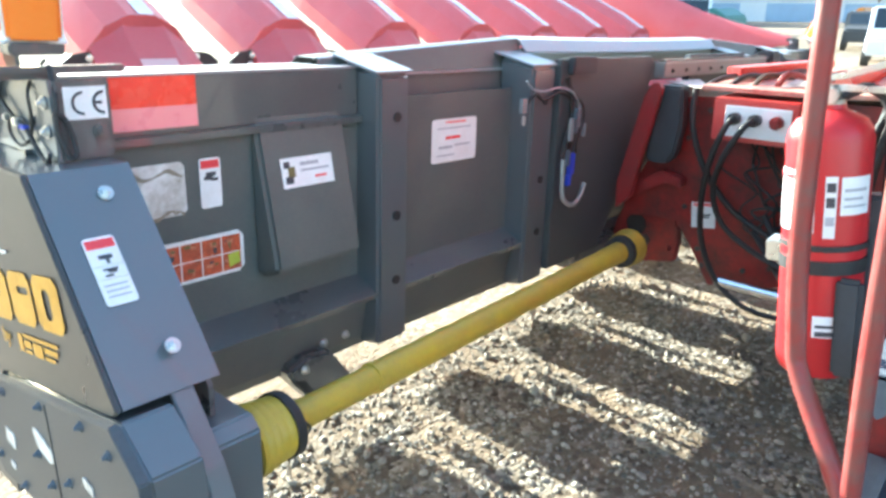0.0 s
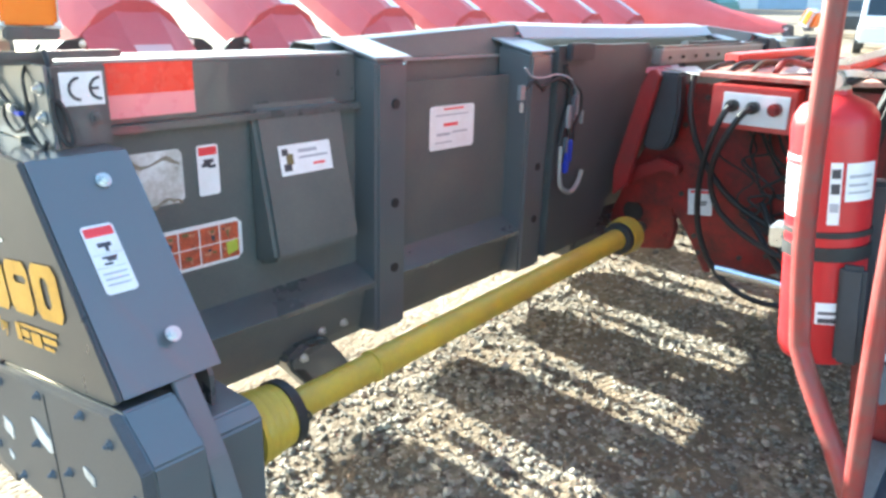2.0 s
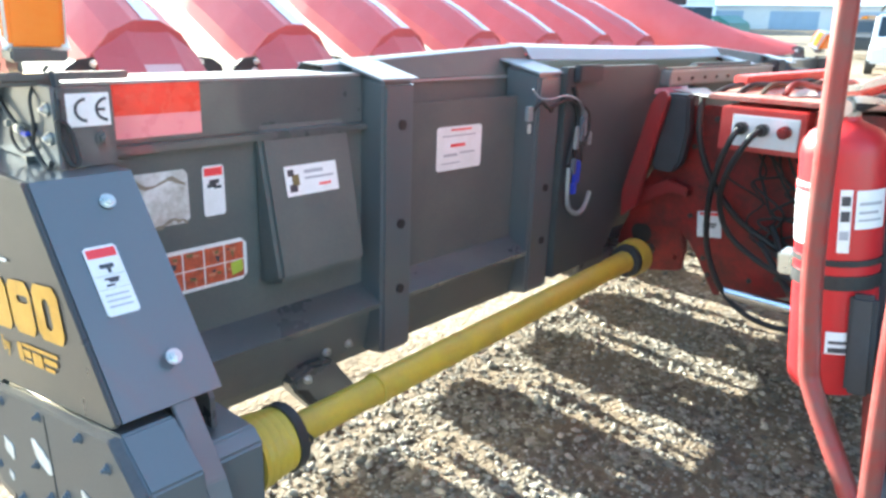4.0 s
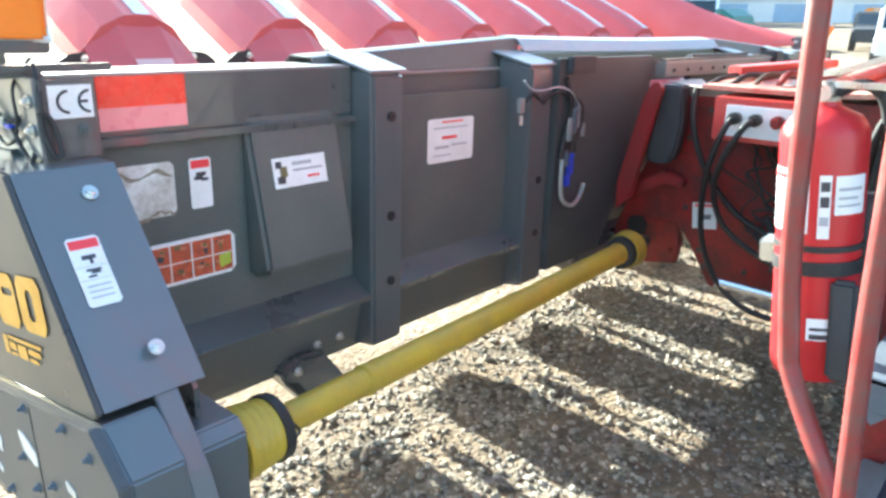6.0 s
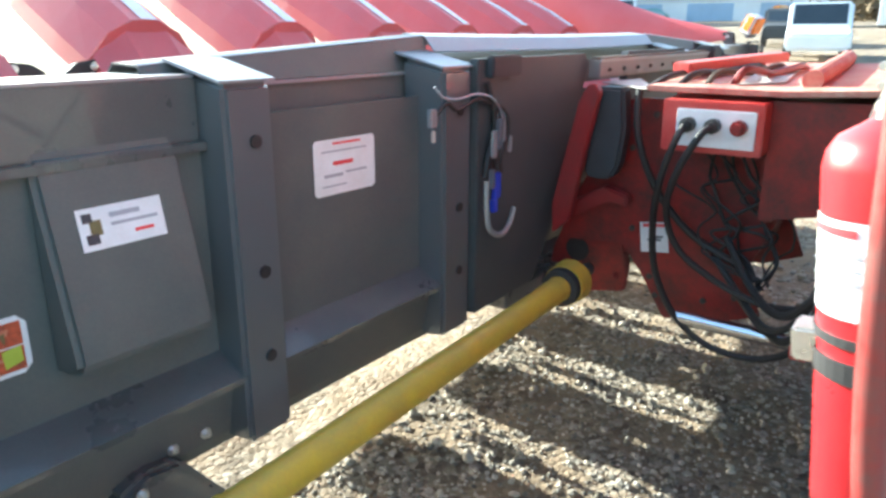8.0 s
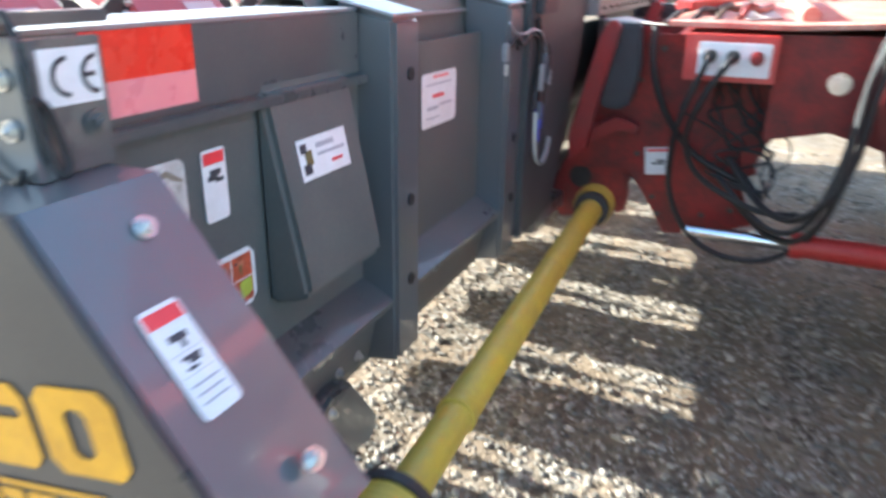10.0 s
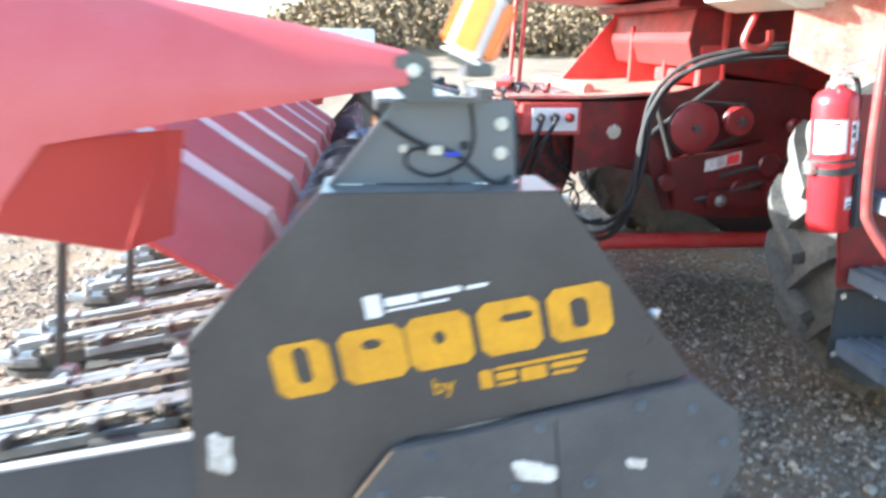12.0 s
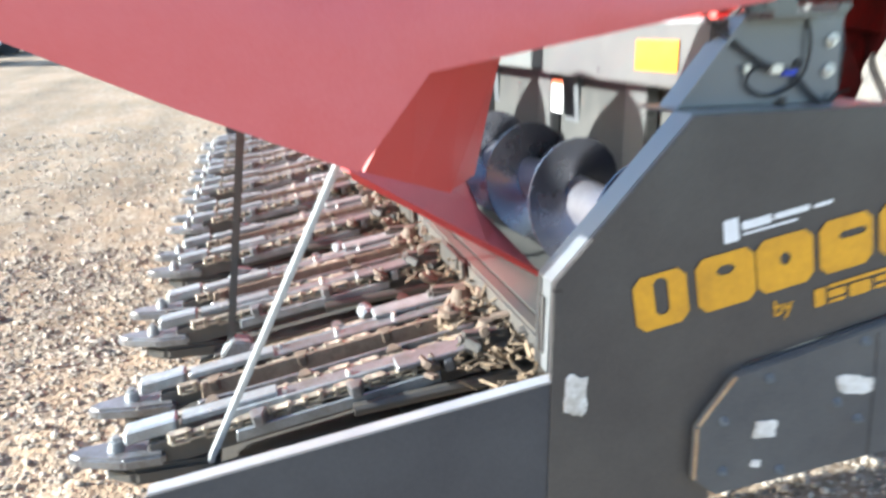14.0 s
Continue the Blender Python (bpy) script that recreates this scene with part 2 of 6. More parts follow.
def ground_material():
    m = bpy.data.materials.new("gravel_yard")
    m.use_nodes = True
    n, l = m.node_tree.nodes, m.node_tree.links
    b = n["Principled BSDF"]
    b.inputs["Roughness"].default_value = 0.9
    b.inputs["Specular IOR Level"].default_value = 0.2
    tc = n.new("ShaderNodeTexCoord")
    vor = n.new("ShaderNodeTexVoronoi")
    vor.inputs["Scale"].default_value = 34
    vor2 = n.new("ShaderNodeTexVoronoi")
    vor2.inputs["Scale"].default_value = 85
    big = n.new("ShaderNodeTexNoise")
    big.inputs["Scale"].default_value, big.inputs["Detail"].default_value = 0.55, 7
    mid = n.new("ShaderNodeTexNoise")
    mid.inputs["Scale"].default_value, mid.inputs["Detail"].default_value = 3.2, 8
    for t in (vor, vor2, big, mid):
        l.new(tc.outputs["Object"], t.inputs["Vector"])
    sep = n.new("ShaderNodeSeparateColor")
    l.new(vor.outputs["Color"], sep.inputs[0])
    r = n.new("ShaderNodeValToRGB")
    cols = ((0.0, (0.095, 0.073, 0.053)), (0.35, (0.168, 0.134, 0.099)), (0.7, (0.232, 0.193, 0.147)), (1.0, (0.35, 0.31, 0.258)))
    r.color_ramp.elements.new(0.35), r.color_ramp.elements.new(0.7)
    for el, (p, c) in zip(r.color_ramp.elements, cols):
        el.position, el.color = p, (*c, 1)
    l.new(sep.outputs[0], r.inputs[0])
    dirt = n.new("ShaderNodeMix")
    dirt.data_type = "RGBA"
    dirt.inputs[7].default_value = (0.215, 0.160, 0.108, 1)
    mr = n.new("ShaderNodeMapRange")
    mr.inputs[1].default_value, mr.inputs[2].default_value, mr.inputs[4].default_value = 0.40, 0.60, 0.92
    l.new(mid.outputs[0], mr.inputs[0])
    l.new(mr.outputs[0], dirt.inputs[0])
    l.new(r.outputs[0], dirt.inputs[6])
    tone = n.new("ShaderNodeHueSaturation")
    mr2 = n.new("ShaderNodeMapRange")
    mr2.inputs[1].default_value, mr2.inputs[2].default_value, mr2.inputs[3].default_value, mr2.inputs[4].default_value = 0.3, 0.7, 0.82, 1.25
    l.new(big.outputs[0], mr2.inputs[0])
    l.new(mr2.outputs[0], tone.inputs["Value"])
    l.new(dirt.outputs[2], tone.inputs["Color"])
    l.new(tone.outputs[0], b.inputs["Base Color"])
    mp = n.new("ShaderNodeMapping")
    mp.inputs["Rotation"].default_value, mp.inputs["Scale"].default_value = (0, 0, radians(24)), (0.10, 0.95, 1)
    ruts = n.new("ShaderNodeTexNoise")
    ruts.inputs["Scale"].default_value, ruts.inputs["Detail"].default_value = 1.0, 5
    l.new(tc.outputs["Object"], mp.inputs["Vector"])
    l.new(mp.outputs[0], ruts.inputs["Vector"])
    mr3 = n.new("ShaderNodeMapRange")
    mr3.inputs[1].default_value, mr3.inputs[2].default_value, mr3.inputs[3].default_value, mr3.inputs[4].default_value = 0.36, 0.60, 0.78, 1.12
    l.new(ruts.outputs[0], mr3.inputs[0])
    tone2 = n.new("ShaderNodeHueSaturation")
    l.new(mr3.outputs[0], tone2.inputs["Value"])
    l.new(tone.outputs[0], tone2.inputs["Color"])
    l.new(tone2.outputs[0], b.inputs["Base Color"])
    s = n.new("ShaderNodeMath")
    s.operation = "MULTIPLY_ADD"
    s.inputs[1].default_value = 0.5
    l.new(vor2.outputs["Distance"], s.inputs[0])
    l.new(vor.outputs["Distance"], s.inputs[2])
    bp = n.new("ShaderNodeBump")
    bp.invert = True
    bp.inputs["Strength"].default_value, bp.inputs["Distance"].default_value = 0.5, 0.018
    l.new(s.outputs[0], bp.inputs["Height"])
    l.new(bp.outputs[0], b.inputs["Normal"])
    return m


GROUND = ground_material()

# ---------------------------------------------------------------- building helpers
BASES = {}
# the header hangs on the combine a little lower at its far end
HANG = Matrix.Translation((0.8, 2.0, 1.6)) @ pose(0, 0, 0, 0, 2.0, 0) @ Matrix.Translation((-0.8, -2.0, -1.6))


def root(name, base, label, category, group="", place=None):
    ob = new(name)
    ob.empty_display_size = 0.1
    m = Matrix.Translation(base)
    ob.matrix_basis = (place @ m) if place else m
    BASES[ob.name] = Matrix.Translation([-c for c in base])
    return tagged(ob, label, category, group)


def to_mesh(name, bm, material, smooth=False):
    bmesh.ops.recalc_face_normals(bm, faces=bm.faces)
    me = bpy.data.meshes.new(name)
    bm.to_mesh(me)
    bm.free()
    me.materials.append(material)
    if smooth:
        me.set_sharp_from_angle(angle=radians(38))
        for p in me.polygons:
            p.use_smooth = True
    return me


def part(name, bm, material, parent, label="", smooth=False):
    ob = new(name, to_mesh(name, bm, material, smooth))
    ob.parent = parent
    if parent.name in BASES:
        ob.matrix_parent_inverse = BASES[parent.name]
    return tagged(ob, label)


def box(bm, lo, hi, bev=0.0, m=None):
    c = [(p + q) / 2 for p, q in zip(lo, hi)]
    s = [abs(q - p) for p, q in zip(lo, hi)]
    g = bmesh.ops.create_cube(bm, size=1.0, matrix=(m or Matrix()) @ Matrix.LocRotScale(c, None, s))
    if bev:
        es = {e for v in g["verts"] for e in v.link_edges}
        bmesh.ops.bevel(bm, geom=list(es), offset=bev, segments=2, affect="EDGES", clamp_overlap=True)
    return bm


def new_box(lo, hi, bev=0.004):
    return box(bmesh.new(), lo, hi, bev)


def prism(bm, pts, axis, a, b, bev=0.0):
    """A polygon of points in the two other axes, extruded from a to b along axis."""
    def at(p, v):
        return {"x": (v, p[0], p[1]), "y": (p[0], v, p[1]), "z": (p[0], p[1], v)}[axis]
    lo = [bm.verts.new(at(p, a)) for p in pts]
    hi = [bm.verts.new(at(p, b)) for p in pts]
    fs = [bm.faces.new(lo), bm.faces.new(hi)]
    for i in range(len(pts)):
        j = (i + 1) % len(pts)
        fs.append(bm.faces.new((lo[i], lo[j], hi[j], hi[i])))
    if bev:
        bmesh.ops.recalc_face_normals(bm, faces=fs)
        bmesh.ops.bevel(bm, geom=list({e for f in fs for e in f.edges}), offset=bev, segments=2, affect="EDGES", clamp_overlap=True)
    return bm


def rod(bm, p, q, r, seg=16, r2=None):
    p, q = Vector(p), Vector(q)
    d = q - p
    m = Matrix.Translation((p + q) / 2) @ d.to_track_quat("Z", "Y").to_matrix().to_4x4()
    bmesh.ops.create_cone(bm, cap_ends=True, segments=seg, radius1=r, radius2=r if r2 is None else r2, depth=d.length, matrix=m)
    return bm


def pipe(bm, pts, r, seg=8, steps=6, closed=False):
    """A bent pipe or hose along a smooth line through the points."""
    P = [Vector(p) for p in pts]
    line = []
    for i in range(len(P) - 1):
        a, b, c, d = P[max(i - 1, 0)], P[i], P[i + 1], P[min(i + 2, len(P) - 1)]
        for k in range(steps):
            t = k / steps
            line.append(0.5 * ((2 * b) + (c - a) * t + (2 * a - 5 * b + 4 * c - d) * t * t + (3 * b - a - 3 * c + d) * t ** 3))
    line.append(P[-1])
    ring, up = [], None
    for i, p in enumerate(line):
        d = (line[min(i + 1, len(line) - 1)] - line[max(i - 1, 0)]).normalized()
        up = (d.orthogonal() if up is None else up - d * up.dot(d)).normalized()
        s = d.cross(up)
        ring.append([bm.verts.new(p + r * (math.cos(2 * math.pi * k / seg) * up + math.sin(2 * math.pi * k / seg) * s)) for k in range(seg)])
    for a, b in zip(ring, ring[1:]):
        for k in range(seg):
            bm.faces.new((a[k], a[(k + 1) % seg], b[(k + 1) % seg], b[k]))
    bm.faces.new(ring[0]), bm.faces.new(ring[-1])
    return bm


def sheet(bm, sections, thick=0.004, close=False):
    """Skin over a list of equally long rows of points, given a thickness inwards."""
    rows = [[bm.verts.new(p) for p in s] for s in sections]
    fs = []
    for a, b in zip(rows, rows[1:]):
        n = len(a)
        for k in range(n if close else n - 1):
            fs.append(bm.faces.new((a[k], a[(k + 1) % n], b[(k + 1) % n], b[k])))
    if thick:
        bmesh.ops.recalc_face_normals(bm, faces=fs)
        bmesh.ops.solidify(bm, geom=fs, thickness=thick)
    return bm


def lathe(bm, p, q, profile, seg=32):
    """Turned body: profile of (distance along p to q, radius)."""
    p, q = Vector(p), Vector(q)
    d = (q - p).normalized()
    u = d.orthogonal().normalized()
    w = d.cross(u)
    rows = []
    for h, r in profile:
        rows.append([bm.verts.new(p + d * h + r * (math.cos(2 * math.pi * k / seg) * u + math.sin(2 * math.pi * k / seg) * w)) for k in range(seg)])
    for a, b in zip(rows, rows[1:]):
        for k in range(seg):
            bm.faces.new((a[k], a[(k + 1) % seg], b[(k + 1) % seg], b[k]))
    bm.faces.new(rows[0]), bm.faces.new(rows[-1])
    return bm


def bolt(parent, p, n, r=0.014, h=0.014, material=None):
    bm = bmesh.new()
    p, n = Vector(p), Vector(n).normalized()
    rod(bm, p, p + n * 0.004, r * 1.45, 14)
    rod(bm, p + n * 0.004, p + n * h, r, 6)
    rod(bm, p + n * h, p + n * (h + 0.006), r * 0.55, 8)
    return part("bolt", bm, material or ZINC, parent)


def plate_on(parent, name, material, o, u, v, w, h, label="", lift=0.003, corner=0.0, cells=()):
    """A thin label from corner o along the unit directions u (width) and v (down), with printed cells (x0, y0, x1, y1, material) in shares of it."""
    o, u, v = Vector(o), Vector(u).normalized(), Vector(v).normalized()
    nrm = v.cross(u).normalized()
    def quad(bm, x0, y0, x1, y1, z, c):
        a = [(x0 + c, y0), (x1 - c, y0), (x1, y0 + c), (x1, y1 - c), (x1 - c, y1), (x0 + c, y1), (x0, y1 - c), (x0, y0 + c)] if c else [(x0, y0), (x1, y0), (x1, y1), (x0, y1)]
        lo = [bm.verts.new(o + u * p + v * q + nrm * (z - 0.0015)) for p, q in a]
        hi = [bm.verts.new(o + u * p + v * q + nrm * z) for p, q in a]
        bm.faces.new(hi)
        for i in range(len(a)):
            j = (i + 1) % len(a)
            bm.faces.new((lo[i], lo[j], hi[j], hi[i]))
    bm = bmesh.new()
    quad(bm, 0, 0, w, h, lift, corner)
    ob = part(name, bm, material, parent, label)
    by = {}
    for x0, y0, x1, y1, mm in cells:
        by.setdefault(mm.name, []).append((x0, y0, x1, y1, mm))
    for rows in by.values():
        bm = bmesh.new()
        for x0, y0, x1, y1, mm in rows:
            quad(bm, x0 * w, y0 * h, x1 * w, y1 * h, lift + 0.0012, 0)
        part("print", bm, rows[0][4], ob)
    return ob
# ---------------------------------------------------------------- ground
def ground_z(x, y):
    near = max(0.0, 1 - math.hypot(x - 2, y - 2) / 14)
    return near * (0.022 * noise.noise((x * 0.9, y * 0.9, 3)) + 0.020 * noise.noise((x * 3.1, y * 3.1, 7)) + 0.014 * noise.noise((x * 8.0, y * 7.0, 1)))


def build_ground():
    n = 190
    bm = bmesh.new()
    xs = [-400, -120, -40] + [-12, -7, -4] + [-2.4 + 12.4 * i / n for i in range(n + 1)] + [12, 16, 40, 120, 400]
    ys = [-400, -120, -40, -12, -7, -4] + [-2.4 + 10.4 * i / n for i in range(n + 1)] + [12, 16, 40, 120, 400]
    grid = []
    for y in ys:
        row = []
        for x in xs:
            row.append(bm.verts.new((x, y, ground_z(x, y))))
        grid.append(row)
    for a, b in zip(grid, grid[1:]):
        for k in range(len(a) - 1):
            bm.faces.new((a[k], a[k + 1], b[k + 1], b[k]))
    ob = new("ground", to_mesh("ground", bm, GROUND, True))
    return tagged(ob, "dry brown gravel and dirt machinery yard", "ground", kind="structure")


build_ground()


def build_gravel():
    """Loose stones, denser where the yard is seen from close by."""
    rng = np.random.default_rng(4)
    ico = bmesh.new()
    bmesh.ops.create_icosphere(ico, subdivisions=1, radius=1.0)
    base = np.array([v.co[:] for v in ico.verts])
    tri = np.array([[v.index for v in f.verts] for f in ico.faces])
    ico.free()
    spots = []
    for x0, x1, y0, y1, count, size in ((0.9, 4.6, 1.1, 2.6, 6500, 0.009), (0.9, 4.6, -0.6, 1.1, 6500, 0.0095), (4.6, 7.5, -0.5, 3.2, 2200, 0.012), (1.2, 5.0, 3.3, 5.6, 8000, 0.0095), (4.0, 11.0, 3.6, 9.0, 4200, 0.0125), (-0.5, 1.4, -0.2, 1.9, 1800, 0.010)):
        p = np.stack([rng.uniform(x0, x1, count), rng.uniform(y0, y1, count), np.zeros(count)], 1)
        s = size * rng.lognormal(0, 0.38, count)
        spots.append(np.concatenate([p, s[:, None]], 1))
    spots = np.concatenate(spots)
    n = len(spots)
    sc = spots[:, 3][:, None] * rng.uniform([0.8, 0.65, 0.4], [1.35, 1.0, 0.75], (n, 3))
    jit = base[None] * (1 + rng.uniform(-0.22, 0.22, (n, len(base), 1)))
    v = jit * sc[:, None, :]
    a = rng.uniform(0, 2 * np.pi, n)
    c, s = np.cos(a)[:, None], np.sin(a)[:, None]
    vx, vy = v[:, :, 0] * c - v[:, :, 1] * s, v[:, :, 0] * s + v[:, :, 1] * c
    v = np.stack([vx + spots[:, 0:1], vy + spots[:, 1:2], v[:, :, 2] + sc[:, 2:3] * 0.45], 2)
    for i in range(n):
        x, y = spots[i, 0], spots[i, 1]
        v[i, :, 2] += ground_z(x, y)
    faces = (tri[None] + (np.arange(n) * len(base))[:, None, None]).reshape(-1, 3)
    me = bpy.data.meshes.new("gravel")
    me.from_pydata(v.reshape(-1, 3).tolist(), [], faces.tolist())
    me.materials.append(STONE)
    return tagged(new("gravel", me), "loose pale gravel stones scattered over the yard", "gravel", kind="stuff")


build_gravel()

WORN = mat("worn_bright_edge", (0.32, 0.25, 0.17), 0.55, 0.3, (0.22, 0.12, 0.06), 30, 0.8, 90, 0.1)

# ---------------------------------------------------------------- corn header: frame, end box, auger
def build_header():
    h = root("corn_header", (4.05, 2.4, 0.7), "dark grey eight-row corn header hung on the combine", "corn header", place=HANG)
    # rear wall, folded at its foot, either side of the feeder mouth
    for x0, x1 in ((0.98, 3.25), (4.85, 7.15)):
        prof = [(2.10, 1.56), (2.10, 0.925), (2.045, 0.895), (2.085, 0.70), (2.10, 0.665), (2.16, 0.655)]
        part("rear_sheet", sheet(bmesh.new(), [[(x, y, z) for y, z in prof] for x in (x0, x1)], 0.006), GREYMATT, h)
        part("lower_rail", prism(bmesh.new(), [(1.995, 0.888), (2.10, 0.945), (2.10, 0.929), (2.000, 0.868)], "x", x0, x1), GREY, h)
    for x0, x1 in ((0.915, 1.885), (6.215, 7.185)):
        bm = new_box((x0, 2.085, 1.512), (x1, 2.30, 1.665), 0.006)
        part("end_beam", bm, GREY, h)
        part("beam_cap", new_box((x0, 2.088, 1.664), (x1, 2.30, 1.672), 0.002), CAPSTEEL, h, "bright top edge")
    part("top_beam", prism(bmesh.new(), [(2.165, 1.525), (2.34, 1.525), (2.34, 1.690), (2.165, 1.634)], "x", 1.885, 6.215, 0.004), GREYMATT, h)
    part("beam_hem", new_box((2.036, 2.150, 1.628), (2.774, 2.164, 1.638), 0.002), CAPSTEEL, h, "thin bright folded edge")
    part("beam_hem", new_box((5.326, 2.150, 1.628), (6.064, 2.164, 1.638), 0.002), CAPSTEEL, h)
    # raised crown plates: they climb from the outer uprights to the mouth, then run level over it
    for a, b, n in ((1.80, 2.95, 1), (6.30, 5.15, -1)):
        secs = []
        for x, z in ((a, 1.692), (a + (b - a) * 0.5, 1.724), (b, 1.756)):
            secs.append([(x, 2.168, 1.640), (x, 2.178 + (z - 1.66) * 0.3, z), (x, 2.30, z + 0.004), (x, 2.34, z - 0.03)])
        part("crown_plate", sheet(bmesh.new(), secs, 0.005), GREYMATT, h)
        part("crown_edge", sheet(bmesh.new(), [[(x, p[1][1] - 0.004, p[1][2] + 0.001), (x, p[1][1] + 0.012, p[1][2] + 0.006)] for x, p in zip((a, (a + b) / 2, b), secs)], 0.003), CAPSTEEL, h, "bright top edge")
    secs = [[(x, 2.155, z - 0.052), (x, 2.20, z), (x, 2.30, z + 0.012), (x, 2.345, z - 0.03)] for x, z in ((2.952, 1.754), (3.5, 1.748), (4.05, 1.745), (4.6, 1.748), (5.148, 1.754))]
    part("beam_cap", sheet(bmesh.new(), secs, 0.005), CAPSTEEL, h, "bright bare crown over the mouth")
    part("beam_hem", new_box((1.0, 2.06, 1.49), (1.885, 2.10, 1.512), 0.003), GREY, h)
    # uprights with sloping caps and three holes
    for k, (x0, x1) in enumerate(((1.885, 2.035), (2.775, 2.945), (5.155, 5.325), (6.065, 6.215))):
        bm = bmesh.new()
        prism(bm, [(1.985, 0.69), (2.10, 0.67), (2.165, 1.60), (2.165, 1.685), (1.985, 1.65)], "x", x0, x1, 0.013)
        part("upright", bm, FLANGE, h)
        bm = bmesh.new()
        prism(bm, [(1.982, 1.652), (2.20, 1.70), (2.20, 1.708), (1.982, 1.660)], "x", x0 - 0.012, x1 + 0.012, 0.002)
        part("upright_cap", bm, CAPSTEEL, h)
        for z in (1.508, 1.165, 0.925):
            bm = bmesh.new()
            rod(bm, ((x0 + x1) / 2 + 0.01, 1.979, z), ((x0 + x1) / 2 + 0.01, 1.987, z), 0.017, 14)
            part("slot", bm, BLACK, h)
    part("weld_seam", new_box((2.036, 2.09, 0.75), (2.044, 2.1, 0.90), 0.001), WHITE, h)
    # cover box on the rear wall
    bm = bmesh.new()
    prism(bm, [(2.098, 1.535), (2.072, 1.528), (1.985, 1.10), (1.985, 1.072), (2.05, 1.045), (2.098, 1.04)], "x", 1.462, 1.805, 0.016)
    part("cover_box", bm, GREYMATT, h, "grey moulded cover", True)
    # stub box below the rear wall
    bm = bmesh.new()
    prism(bm, [(1.60, 0.735), (1.70, 0.72), (1.79, 0.60), (1.845, 0.53), (1.84, 0.48), (1.78, 0.455), (1.68, 0.48), (1.53, 0.66), (1.52, 0.70)], "y", 2.03, 2.14, 0.014)
    part("stub_box", bm, GREY, h, "rounded dark stub box", True)
    bm = bmesh.new()
    prism(bm, [(1.54, 0.66), (1.585, 0.645), (1.685, 0.50), (1.67, 0.485)], "y", 2.026, 2.031)
    part("stub_slot", bm, BLACK, h)
    for x, z in ((1.575, 0.695), (1.70, 0.735), (1.80, 0.735)):
        bolt(h, (x, 2.018 if x < 1.6 else 2.072, z), (0, -1, 0), 0.011)
    # mouth panel beside the feeder house
    bm = bmesh.new()
    prism(bm, [(2.945, 0.73), (3.40, 0.74), (3.44, 0.79), (3.63, 1.08), (3.84, 1.64), (3.80, 1.68), (2.945, 1.68)], "y", 1.96, 2.0, 0.004)
    part("mouth_panel", bm, SLATE, h)
    part("panel_block", new_box((2.99, 1.925, 1.615), (3.19, 1.958, 1.69), 0.006), FLAP, h)
    bm = bmesh.new()
    prism(bm, [(4.66, 0.79), (4.70, 0.74), (5.155, 0.73), (5.155, 1.68), (4.30, 1.68), (4.26, 1.64), (4.47, 1.08)], "y", 1.96, 2.0, 0.004)
    part("mouth_panel", bm, SLATE, h)
    part("mouth_sill", new_box((3.2, 1.97, 0.66), (4.9, 2.2, 0.74), 0.006), GREY, h)
    bar = part("mouth_bar", new_box((3.83, 1.90, 1.572), (5.42, 1.955, 1.650), 0.005), BARSTEEL, h, "bare silver mouth bar")
    part("bar_edge", new_box((3.83, 1.893, 1.643), (5.42, 1.903, 1.655), 0.002), CAPSTEEL, bar)
    part("bar_strip", new_box((3.86, 1.906, 1.651), (5.40, 1.95, 1.664), 0.002), RUST, bar, "brown worn strip")
    for k in range(9):
        bolt(bar, (3.93 + 0.17 * k, 1.899, 1.607), (0, -1, 0), 0.007, 0.006, DULL)
    part("bar_end", new_box((5.425, 1.87, 1.50), (5.60, 1.98, 1.69), 0.012), FLAP, bar, "black end block")
    box_ = part("connector_box", new_box((6.0, 1.865, 1.47), (6.19, 1.982, 1.62), 0.008), DULL, h, "dark connector box")
    part("lens", new_box((5.992, 1.875, 1.53), (5.999, 1.935, 1.60), 0.003), LABELRED, box_, "small red lens")
    # trough
    prof = [(2.14, 1.5), (2.15, 1.2), (2.19, 1.04), (2.28, 0.95), (2.42, 0.925), (2.53, 0.932), (2.60, 0.928)]
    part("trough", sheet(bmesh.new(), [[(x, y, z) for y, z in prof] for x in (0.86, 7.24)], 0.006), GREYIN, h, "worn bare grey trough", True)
    for x in (1.36, 2.06, 2.86, 5.2, 6.0, 6.75):
        bm = bmesh.new()
        prism(bm, [(2.15, 1.5), (2.15, 1.08), (2.19, 1.08), (2.19, 1.5)], "x", x, x + 0.13, 0.004)
        part("trough_rib", bm, GREY, h)
    part("main_beam", new_box((0.88, 2.40, 0.585), (7.22, 2.60, 0.905), 0.012), DULL, h, "dirty main frame beam")
    part("front_beam", new_box((0.86, 2.60, 0.868), (7.24, 2.65, 0.926), 0.008), DULL, h)
    # auger
    bm = bmesh.new()
    rod(bm, (0.84, 2.42, 1.19), (7.26, 2.42, 1.19), 0.068, 28)
    tube = part("auger_tube", bm, AUGERTUBE, h, "worn polished auger tube", True)
    for x0, x1, sgn in ((0.9, 3.45, 1), (4.65, 7.2, -1)):
        bm = bmesh.new()
        turns = (x1 - x0) / 0.37
        n = int(turns * 28)
        secs = []
        for i in range(n + 1):
            ang = sgn * 2 * math.pi * turns * i / n + 0.6
            x = x0 + (x1 - x0) * i / n
            secs.append([(x, 2.42 + r * math.cos(ang), 1.19 + r * math.sin(ang)) for r in (0.066, 0.12, 0.176)])
        sheet(bm, secs, 0.007)
        part("auger_flight", bm, AUGER, tube, "polished dark steel flighting", True)
